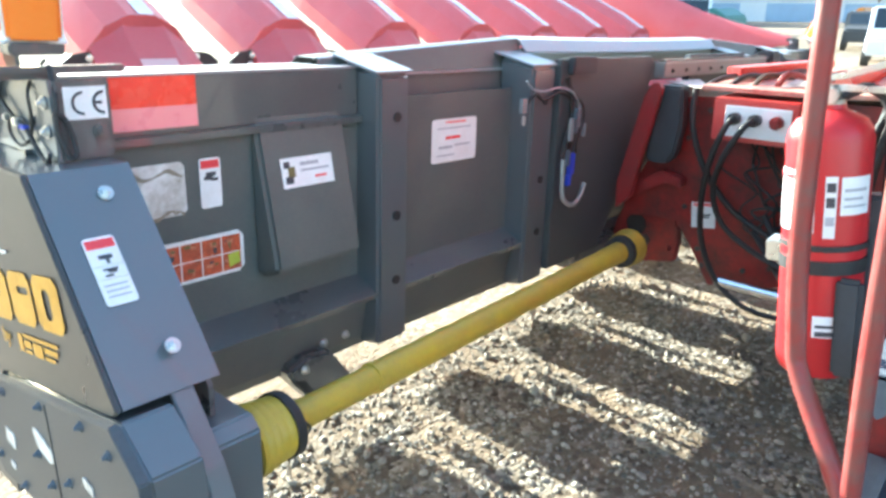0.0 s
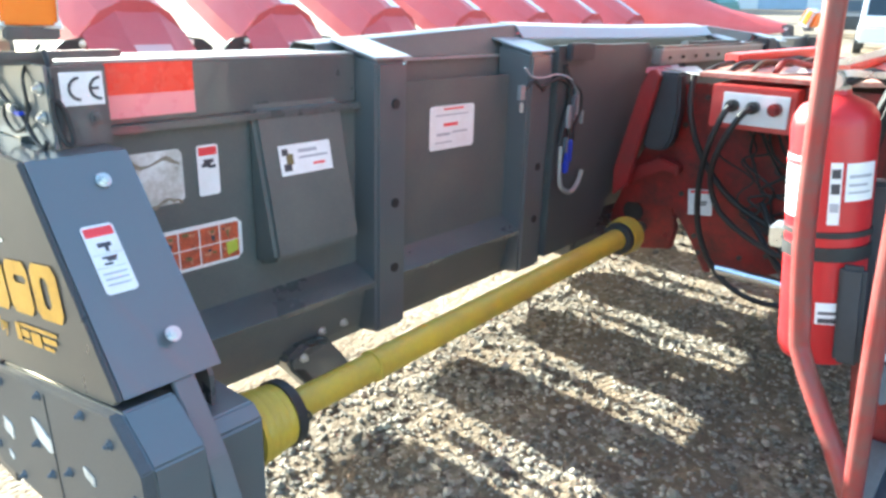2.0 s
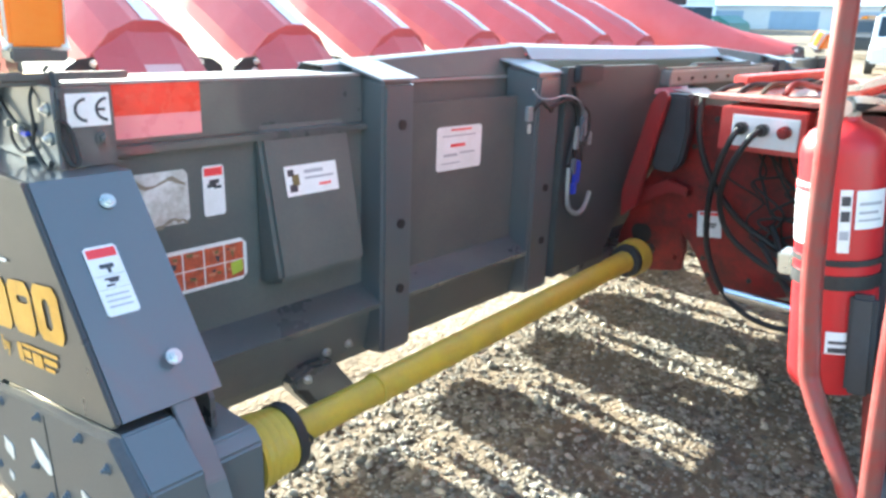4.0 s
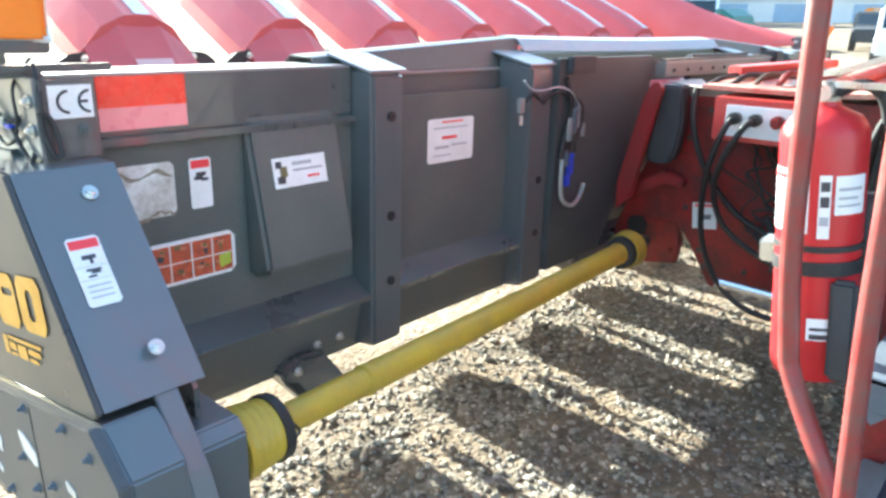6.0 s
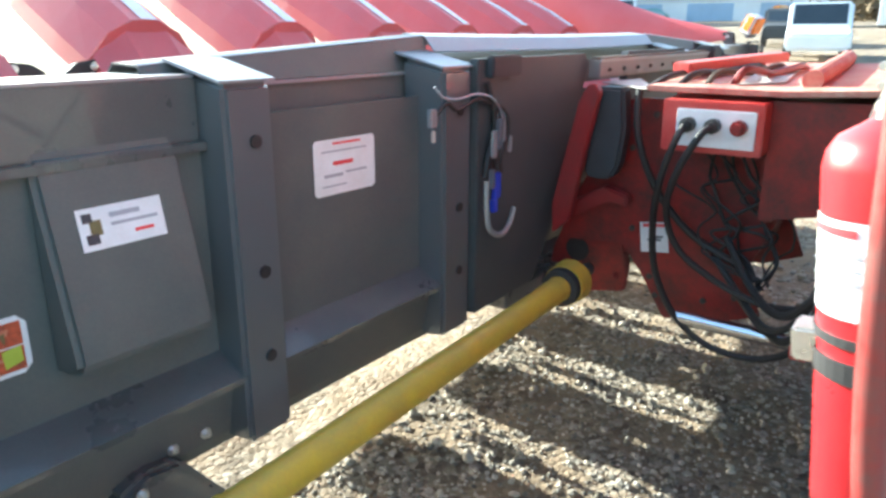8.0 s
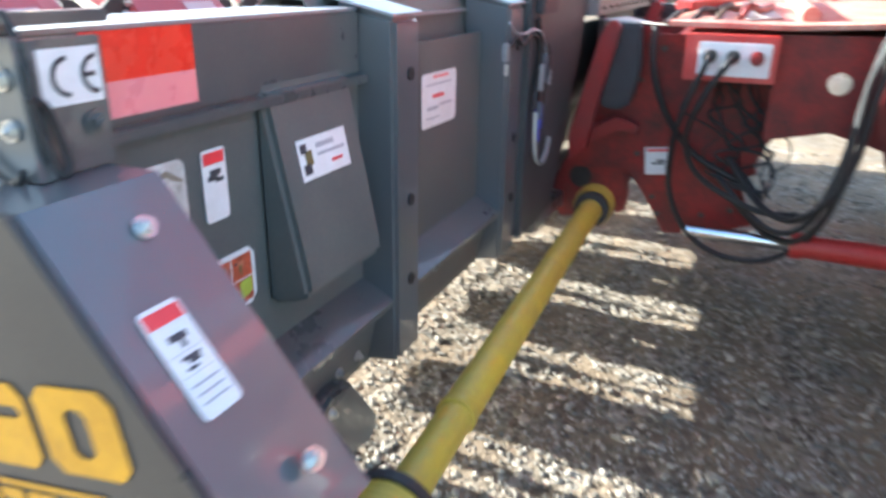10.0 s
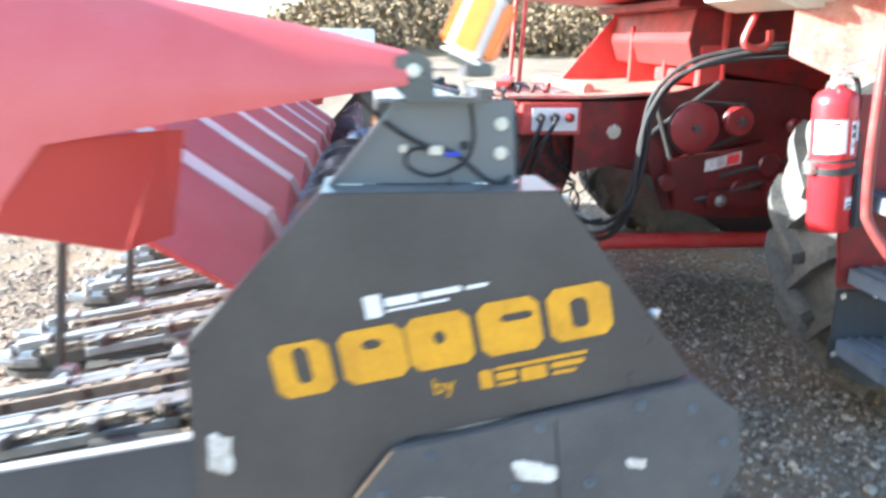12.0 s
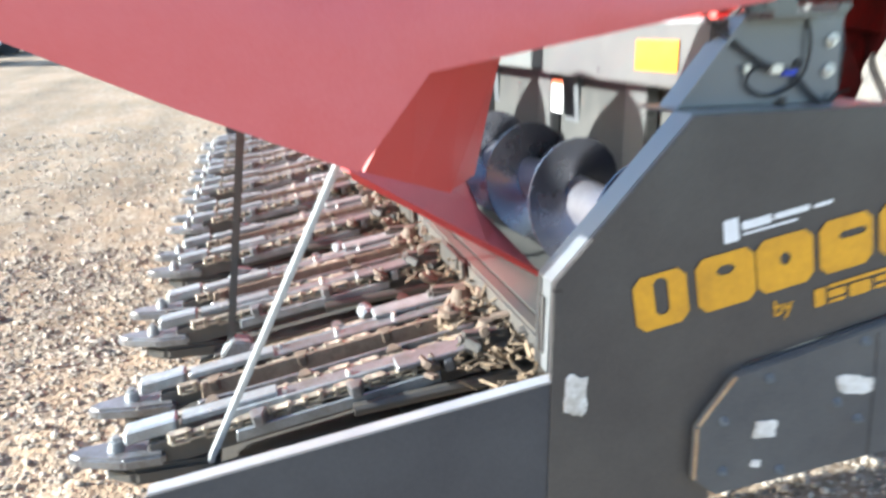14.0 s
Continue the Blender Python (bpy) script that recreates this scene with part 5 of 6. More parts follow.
def build_combine():
    c = root("combine_harvester", (4.05, -1.0, 0.0), "red combine harvester with dusty tyres", "combine harvester")
    # feeder house: side plates stepped in towards the header, body between them
    rear = [(1.10, 1.03), (0.86, 1.085), (0.62, 1.02), (0.42, 0.86), (0.10, 0.80), (-0.6, 0.95), (-0.6, 1.62), (0.25, 1.52), (0.75, 1.462), (1.10, 1.455)]
    front = [(1.60, 1.42), (1.74, 1.40), (1.82, 1.12), (1.93, 0.90), (1.96, 0.78), (1.66, 0.80), (1.57, 0.685), (1.46, 0.505), (1.26, 0.53), (1.08, 0.60), (1.15, 0.78), (1.06, 1.00), (1.06, 1.435)]
    for x0, x1, x2, x3 in ((3.45, 3.47, 3.61, 3.63), (4.63, 4.65, 4.47, 4.49)):
        part("feeder_side", prism(bmesh.new(), rear, "x", x0, x1, 0.004), REDDIRTY, c)
        part("feeder_cheek", prism(bmesh.new(), front, "x", x2, x3, 0.004), REDDIRTY, c, "dirty red front side plate")
    part("feeder_step", new_box((3.472, 1.062, 1.02), (3.608, 1.085, 1.44), 0.003), REDDIRTY, c)
    bm = bmesh.new()
    prism(bm, [(1.80, 0.80), (1.52, 0.70), (1.20, 0.72), (1.1, 1.08), (0.5, 1.08), (-0.6, 1.05), (-0.6, 1.55), (0.25, 1.47), (1.05, 1.42), (1.50, 1.42), (1.66, 1.2)], "x", 3.66, 4.44)
    part("feeder_body", bm, REDDIRTY, c)
    for y, z in ((1.50, 0.60), (1.53, 0.68), (1.30, 0.62), (1.18, 0.66), (1.62, 0.88), (1.64, 1.22), (1.55, 1.36)):
        bolt(c, (3.608, y, z), (-1, 0, 0), 0.009, 0.008, DULL)
    part("feeder_roof", prism(bmesh.new(), [(1.52, 1.475), (1.52, 1.495), (1.05, 1.495), (0.25, 1.54), (0.25, 1.52), (1.05, 1.475)], "x", 3.40, 4.70, 0.003), DUSTRED, c)
    # mounting frame leaning on the header
    for x, s in ((3.43, 1), (4.67, -1)):
        bm = bmesh.new()
        prism(bm, [(1.90, 0.86), (1.825, 0.93), (1.79, 1.117), (1.715, 1.457), (1.735, 1.49), (1.765, 1.485), (1.80, 1.42), (1.905, 0.99)], "x", x - 0.012, x + 0.03, 0.005)
        part("mount_arm", bm, PULLEY, c, "dull red slanted mounting arm")
        bm = bmesh.new()
        prism(bm, [(1.75, 1.472), (1.64, 1.472), (1.625, 1.31), (1.645, 1.16), (1.675, 1.112), (1.72, 1.10), (1.79, 1.112)], "x", x + 0.04, x + 0.12, 0.012)
        part("mount_pad", bm, FLAP, c, "black rubbing pad")
        bm = bmesh.new()
        lobe = [(2.03, 0.60), (2.01, 0.72), (1.97, 0.81), (1.89, 0.862), (1.75, 0.868), (1.68, 0.825), (1.645, 0.68), (1.66, 0.565), (1.98, 0.50)]
        prism(bm, lobe, "x", x + 0.225 * s, x + 0.265 * s, 0.008)
        part("mount_lobe", bm, REDDIRTY, c)
        bm = bmesh.new()
        prism(bm, [(1.88, 0.90), (1.70, 1.00), (1.62, 0.985), (1.62, 1.03), (1.72, 1.06), (1.90, 0.965)], "x", x + 0.10 * s, x + 0.16 * s, 0.008)
        part("mount_brace", bm, PULLEY, c)
    bm = bmesh.new()
    rod(bm, (3.652, 1.888, 0.725), (3.658, 1.888, 0.725), 0.056, 20)
    part("lobe_hole", bm, BLACK, c)
    for y, z in ((1.95, 0.66), (1.72, 0.80), (1.70, 0.63), (1.84, 0.59), (1.66, 0.74)):
        bolt(c, (3.653, y, z), (-1, 0, 0), 0.013, material=REDDIRTY)
    # control plate with three couplings
    plate = part("coupling_plate", new_box((3.340, 1.118, 1.298), (3.352, 1.385, 1.428), 0.003), STICKER, c, "white coupling plate with three sockets")
    part("coupling_bracket", new_box((3.352, 1.095, 1.275), (3.606, 1.44, 1.455), 0.005), RED, c)
    for k, y in enumerate((1.340, 1.255, 1.168)):
        bm = bmesh.new()
        rod(bm, (3.310, y, 1.375), (3.341, y, 1.375), 0.026, 18)
        part("socket", bm, REDDIRTY if k == 2 else DULL, plate)
        bm = bmesh.new()
        rod(bm, (3.290, y, 1.375), (3.310, y, 1.375), 0.017, 14)
        part("socket_nut", bm, REDDIRTY if k == 2 else BLACK, plate)
    plate_on(c, "warning_label", STICKER, (3.608, 1.586, 0.912), (0, -1, 0.13), (0, -0.1, -1), 0.118, 0.128, "small white warning label", 0.003, 0.0, [(0.25, 0.55, 0.75, 0.62, LABELDARK), (0.45, 0.45, 0.8, 0.52, LABELDARK), (0.1, 0.05, 0.9, 0.15, LABELRED)])
    bolt(c, (3.449, 0.86, 1.28), (-1, 0, 0), 0.03)
    # lift cylinder
    bm = bmesh.new()
    rod(bm, (3.42, 0.90, 0.608), (3.38, -0.35, 0.615), 0.05, 20)
    rod(bm, (3.42, 0.92, 0.608), (3.418, 0.87, 0.608), 0.058, 20)
    cyl = part("lift_cylinder", bm, RED, c, "", True)
    bm = bmesh.new()
    rod(bm, (3.44, 1.36, 0.600), (3.42, 0.90, 0.608), 0.029, 18)
    part("rod", bm, CHROME, cyl, "chrome piston rod", True)
    # belt drive: two pulleys, belt and guard
    for y, z, rr in ((0.50, 1.338, 0.140), (0.240, 1.375, 0.085)):
        bm = bmesh.new()
        lathe(bm, (3.13, y, z), (3.25, y, z), [(0.0, rr * 0.3), (0.0, rr * 0.9), (0.01, rr), (0.03, rr * 0.86), (0.05, rr), (0.06, rr * 0.9), (0.06, 0.03), (0.12, 0.03)], 40)
        part("pulley", bm, PULLEY, c, "", True)
        bm = bmesh.new()
        rod(bm, (3.105, y, z), (3.13, y, z), 0.022, 12)
        part("pulley_nut", bm, DULL, c)
    bm = bmesh.new()
    loop = []
    for k in range(14):
        a = radians(80 + k * 200 / 13)
        loop.append((3.16, 0.50 - 0.143 * math.cos(a), 1.338 + 0.143 * math.sin(a)))
    for k in range(10):
        a = radians(280 + k * 160 / 9)
        loop.append((3.16, 0.240 - 0.088 * math.cos(a), 1.375 + 0.088 * math.sin(a)))
    loop.append(loop[0])
    pipe(bm, loop, 0.010, 6, 2)
    part("belt", bm, BLACK, c)
    bm = bmesh.new()
    prism(bm, [(0.62, 1.16), (0.55, 0.86), (0.30, 0.80), (-0.12, 0.82), (-0.18, 1.12), (0.05, 1.26), (0.30, 1.20)], "x", 3.18, 3.34, 0.01)
    part("drive_box", bm, SHADEGRIME, c)
    plate_on(c, "label", STICKOLD, (3.18, 0.40, 1.15), (0, -1, 0.25), (0, 0, -1), 0.22, 0.07, "grimy white and red drive label", 0.003, 0.0, [(0.6, 0.1, 0.95, 0.9, LABELRED)])
    part("drive_arm", new_box((3.14, -0.1, 0.88), (3.19, 0.38, 0.98), 0.008), SHADEGRIME, c)
    bolt(c, (3.14, 0.30, 0.92), (-1, 0, 0), 0.025)
    # body, axle and underside behind the feeder house
    part("body", new_box((2.95, -5.0, 0.95), (5.15, -0.585, 2.5), 0.03), SHADEGRIME, c)
    part("upper_body", new_box((2.45, -6.5, 2.22), (5.65, -0.635, 3.25), 0.08), RED, c)
    part("axle", new_box((2.3, -0.82, 0.80), (5.8, -0.46, 1.16), 0.03), REDDIRTY, c)
    bm = bmesh.new()
    prism(bm, [(-0.6, 1.5), (-0.6, 2.0), (0.45, 2.02), (0.50, 1.80), (0.45, 1.66), (0.2, 1.62)], "x", 3.35, 4.75, 0.006)
    part("throat", bm, REDDIRTY, c)
    bm = bmesh.new()
    prism(bm, [(0.86, 1.52), (0.40, 2.08), (0.25, 2.08), (0.25, 1.52)], "x", 4.70, 4.72, 0.003)
    part("gusset", bm, RED, c)
    face = part("throat_face", new_box((3.32, 0.27, 1.50), (4.75, 0.30, 2.03), 0.006), RED, c)
    for x0, x1, y1, z0, z1 in ((3.34, 3.40, 0.42, 1.50, 1.78), (3.75, 3.79, 0.46, 1.50, 2.02), (4.25, 4.29, 0.50, 1.50, 1.90), (3.40, 4.70, 0.36, 1.74, 1.79), (3.60, 3.95, 0.44, 1.56, 1.64)):
        part("throat_rib", new_box((x0, 0.30, z0), (x1, y1, z1), 0.006), RED, c)
    part("throat_lip", new_box((3.30, 0.30, 1.985), (4.75, 0.60, 2.03), 0.008), REDDIRTY, c)
    plate_on(c, "label", STICKER, (3.62, 0.302, 1.97), (-1, 0, 0), (0, 0, -1), 0.2, 0.06, "white label on the throat")
    plate_on(c, "label", STICKER, (3.342, -0.16, 1.50), (0, -1, 0), (0, 0, -1), 0.15, 0.06, "white and orange label", 0.003, 0.0, [(0, 0, 1, 0.4, ORANGE)])
    # cab floor and platform
    bm = bmesh.new()
    prism(bm, [(1.22, 2.10), (1.30, 2.20), (1.27, 2.36), (-0.55, 2.36), (-0.55, 2.07), (0.5, 2.05)], "x", 3.07, 5.1, 0.05)
    part("cab_floor", bm, RED, c, "", True)
    cab = part("cab_roof", new_box((3.05, -0.56, 3.30), (5.12, 1.42, 3.42), 0.05), RED, c)
    for x, ya, yb in ((3.13, 1.17, 1.34), (5.04, 1.17, 1.34), (3.13, -0.44, -0.44), (5.04, -0.44, -0.44)):
        bm = bmesh.new()
        rod(bm, (x, ya, 2.34), (x, yb, 3.32), 0.04, 10)
        part("cab_post", bm, FLAP, c)
    for lo, hi in (((3.17, 1.245, 2.38), (5.0, 1.253, 3.29)), ((3.126, -0.40, 2.38), (3.134, 1.14, 3.29)), ((5.036, -0.40, 2.38), (5.044, 1.14, 3.29))):
        pane = part("cab_pane", new_box(lo, hi, 0.0), CLEAR, c, "clear cab glass")
        pane.visible_shadow = False
    part("platform", new_box((1.80, -0.9, 2.065), (3.04, 0.56, 2.18), 0.01), RED, c)
    bm = bmesh.new()
    prism(bm, [(0.05, 1.98), (0.45, 1.94), (0.62, 2.0), (0.62, 2.06), (-0.1, 2.06)], "x", 2.35, 3.0, 0.02)
    part("tank_end", bm, CREAM, c)
    # hook
    bm = bmesh.new()
    pipe(bm, [(2.85, 0.33, 2.06), (2.85, 0.40, 1.90), (2.85, 0.43, 1.80), (2.85, 0.36, 1.77), (2.85, 0.30, 1.80), (2.85, 0.30, 1.86)], 0.018, 8)
    part("tow_hook", bm, RED, c)
    # far handrail post
    for y in (0.84, 0.74):
        bm = bmesh.new()
        rod(bm, (7.0, y, 0.6), (7.0, y - 0.08, 2.35), 0.024, 12)
        part("far_post", bm, RED, c)
    # dark back plate of the belt drive, idlers and guards
    part("drive_plate", prism(bmesh.new(), [(0.74, 1.20), (0.70, 1.50), (0.30, 1.60), (-0.20, 1.56), (-0.50, 1.10), (-0.30, 0.84), (0.60, 0.84)], "x", 3.255, 3.27, 0.004), SHADEGRIME, c)
    for y, z, rr in ((0.02, 1.12, 0.07), (-0.12, 1.34, 0.05), (0.62, 1.02, 0.05), (0.18, 0.98, 0.06)):
        bm = bmesh.new()
        lathe(bm, (3.15, y, z), (3.25, y, z), [(0.0, rr * 0.3), (0.0, rr * 0.85), (0.01, rr), (0.03, rr * 0.8), (0.045, rr), (0.05, rr * 0.8), (0.05, 0.02), (0.10, 0.02)], 24)
        part("idler", bm, SHADEGRIME, c, "", True)
    for a, b in (((3.20, 0.72, 1.48), (3.20, 0.60, 1.15)), ((3.22, 0.35, 1.58), (3.22, 0.72, 1.30)), ((3.18, -0.25, 1.18), (3.18, 0.30, 1.06)), ((3.16, 0.45, 0.92), (3.16, 0.05, 1.02))):
        bm = bmesh.new()
        rod(bm, a, b, 0.014, 8)
        part("tie_rod", bm, DULL, c)
    part("slide_box", new_box((3.12, -0.30, 0.90), (3.24, 0.05, 1.03), 0.01), SHADEGRIME, c)
    part("belly_pan", new_box((3.3, -4.5, 0.72), (4.8, -0.85, 0.96), 0.03), TRUCKDARK, c)
    bm = bmesh.new()
    rod(bm, (3.55, 1.0, 1.52), (4.7, 1.05, 1.52), 0.035, 14)
    part("cross_tube", bm, DUSTRED, c)
    for xa, ya, xb, yb in ((3.7, 1.5, 4.5, 1.3),):
        bm = bmesh.new()
        box(bm, (-0.04, -(Vector((xb - xa, yb - ya)).length) / 2, -0.02), (0.04, Vector((xb - xa, yb - ya)).length / 2, 0.02), 0.006, Matrix.Translation(((xa + xb) / 2, (ya + yb) / 2, 1.535)) @ Matrix.Rotation(math.atan2(-(xb - xa), yb - ya), 4, "Z"))
        part("roof_strip", bm, RED, c)
    wheel_parts(c, 1.93, 2.62, -0.64, 1.00, 1.03, "dusty black lugged tyre")
    wheel_parts(c, 5.48, 6.17, -0.64, 1.00, 1.03, "dusty black lugged tyre")
    # ladder with side panel, steps and tube rails
    part("ladder_panel", prism(bmesh.new(), [(-0.25, 0.86), (0.466, 0.86), (0.506, 1.13), (0.506, 1.62), (-0.25, 1.62)], "x", 1.80, 1.82, 0.004), REDDIRTY, c, "dull red ladder side panel")
    part("mud_flap", prism(bmesh.new(), [(-0.2, 0.42), (0.268, 0.42), (0.453, 0.545), (0.466, 0.853), (-0.2, 0.853)], "x", 1.797, 1.814, 0.003), FLAP, c, "black rubber flap")
    for y, z in ((0.44, 0.83), (0.30, 0.83), (0.44, 0.58)):
        bolt(c, (1.796, y, z), (-1, 0, 0), 0.008, 0.008)
    for z in (1.255, 0.95, 0.645):
        bm = bmesh.new()
        box(bm, (1.52, -0.10, z - 0.012), (1.795, 0.44, z), 0.003)
        box(bm, (1.52, -0.10, z - 0.06), (1.535, 0.44, z - 0.001), 0.0)
        box(bm, (1.537, 0.425, z - 0.06), (1.79, 0.439, z - 0.001), 0.0)
        step = part("step", bm, ZINCSTEP, c, "serrated galvanised step")
        for k in range(10):
            part("tread_bar", box(bmesh.new(), (1.54, -0.08 + k * 0.052, z + 0.0005), (1.785, -0.066 + k * 0.052, z + 0.012), 0.0), ZINCSTEP, step)
            part("tooth", prism(bmesh.new(), [(-0.10 + k * 0.054, z - 0.061), (-0.10 + k * 0.054 + 0.042, z - 0.061), (-0.10 + k * 0.054 + 0.021, z - 0.085)], "x", 1.521, 1.534), ZINCSTEP, step)
    bm = bmesh.new()
    pipe(bm, [(1.580, 0.618, 2.6), (1.580, 0.612, 2.0), (1.583, 0.594, 1.5), (1.588, 0.568, 1.25), (1.58, 0.548, 1.18), (1.54, 0.470, 1.06), (1.50, 0.405, 0.96)], 0.0185, 12)
    part("hand_rail", bm, RAIL, c, "scuffed red tube rail", True)
    bm = bmesh.new()
    pipe(bm, [(1.47, 0.455, 2.6), (1.47, 0.452, 2.0), (1.47, 0.435, 1.4), (1.47, 0.405, 0.9), (1.47, 0.395, 0.45)], 0.0165, 12)
    part("hand_rail", bm, RAIL, c, "scuffed red tube rail", True)
    bm = bmesh.new()
    prism(bm, [(0.46, 2.06), (0.46, 1.745), (0.20, 1.63), (0.05, 1.63), (0.05, 2.06)], "x", 2.32, 2.345, 0.004)
    bmesh.ops.rotate(bm, cent=(2.33, 0.25, 1.8), matrix=Matrix.Rotation(radians(-30), 3, "Z"), verts=bm.verts)
    part("rail_gusset", bm, DUSTRED, c)
    # hoses
    def hose(pts, rad, name="hose", mm=BLACK):
        part(name, pipe(bmesh.new(), pts, rad, 8, 7), mm, c, "", True)
    hose([(3.29, 1.340, 1.375), (3.26, 1.355, 1.33), (3.28, 1.40, 1.20), (3.34, 1.44, 1.02), (3.40, 1.44, 0.80), (3.42, 1.36, 0.62), (3.42, 1.22, 0.52), (3.42, 1.04, 0.51), (3.40, 0.90, 0.60), (3.36, 0.82, 0.75), (3.30, 0.78, 0.95)], 0.013)
    hose([(3.29, 1.255, 1.375), (3.25, 1.28, 1.34), (3.27, 1.35, 1.20), (3.33, 1.39, 1.05), (3.38, 1.35, 0.90), (3.40, 1.22, 0.80), (3.40, 1.05, 0.74), (3.36, 0.92, 0.76)], 0.013)
    for k in range(10):
        rng = random.Random(40 + k)
        o = [(3.50, 1.36 - 0.027 * k, 1.28)]
        for j in range(5):
            o.append((3.56 - 0.05 * rng.random(), 1.36 - 0.030 * k - 0.02 * j + rng.uniform(-0.10, 0.10), 1.18 - 0.085 * j + rng.uniform(-0.03, 0.03)))
        o.append((3.46, 1.08 - 0.05 * rng.random(), 0.76 + 0.05 * rng.random()))
        hose(o, 0.004 + 0.003 * rng.random(), "wire")
    hose([(3.55, 1.22, 0.92), (3.42, 1.08, 0.78), (3.28, 0.96, 0.76), (3.18, 0.86, 0.86), (3.17, 0.78, 1.05), (3.16, 0.76, 1.30), (3.14, 0.72, 1.50), (3.05, 0.60, 1.66), (2.95, 0.40, 1.74), (2.85, 0.15, 1.78), (2.8, -0.2, 1.80)], 0.015)
    hose([(3.55, 1.26, 0.84), (3.42, 1.10, 0.72), (3.28, 0.98, 0.70), (3.20, 0.88, 0.80), (3.19, 0.82, 1.02), (3.18, 0.79, 1.30), (3.16, 0.75, 1.52), (3.06, 0.62, 1.69), (2.95, 0.40, 1.765), (2.85, 0.15, 1.80), (2.8, -0.2, 1.84)], 0.013)
    hose([(3.55, 1.20, 0.76), (3.40, 1.04, 0.66), (3.26, 0.92, 0.68), (3.18, 0.83, 0.85), (3.16, 0.80, 1.15), (3.14, 0.78, 1.40), (3.08, 0.66, 1.62), (2.97, 0.42, 1.71), (2.85, 0.12, 1.74), (2.8, -0.2, 1.73)], 0.014)
    hose([(3.48, 1.58, 1.47), (3.47, 1.57, 1.30), (3.50, 1.50, 1.10), (3.54, 1.36, 0.92), (3.54, 1.16, 0.82)], 0.015)
    # gearbox and drive line in the dark behind the feeder house
    bm = bmesh.new()
    prism(bm, [(0.20, 0.72), (0.26, 0.90), (0.18, 1.02), (-0.84, 1.02), (-0.84, 0.55), (0.0, 0.60)], "x", 3.50, 4.60, 0.03)
    part("transmission", bm, TRUCKDARK, c, "dirty dark transmission casing")
    # hoses and dusty plates lying on the feeder roof
    rng = random.Random(77)
    for k, mm in enumerate((DULL, BLACK, RUST, REDDIRTY)):
        y0 = 1.50 - 0.09 * k
        hose([(3.46 + 0.04 * k, y0 + 0.04, 1.475), (3.60, y0, 1.515 + 0.01 * k), (3.85, y0 - 0.05 + rng.uniform(-0.04, 0.04), 1.512), (4.15, y0 - 0.08, 1.515 + rng.uniform(0, 0.01)), (4.45, y0 - 0.05, 1.49)], 0.011 + 0.004 * rng.random(), "hose", mm)
    for z, corners in ((1.462, ((3.86, 1.90), (4.06, 1.80), (3.60, 1.55), (3.42, 1.53))), (1.506, ((4.36, 1.62), (4.18, 1.42), (3.94, 1.45))), (1.512, ((3.50, 1.23), (4.30, 1.29), (4.22, 1.16), (3.63, 1.10)))):
        bm = bmesh.new()
        prism(bm, list(corners), "z", z, z + 0.005, 0.001)
        for v in bm.verts:
            v.co.z += 0.016 * math.sin(9.0 * v.co.x + 14.0 * v.co.y)
        part("roof_plate", bm, PALEPLATE, c, "pale crumpled cover plate")
    return c


build_combine()


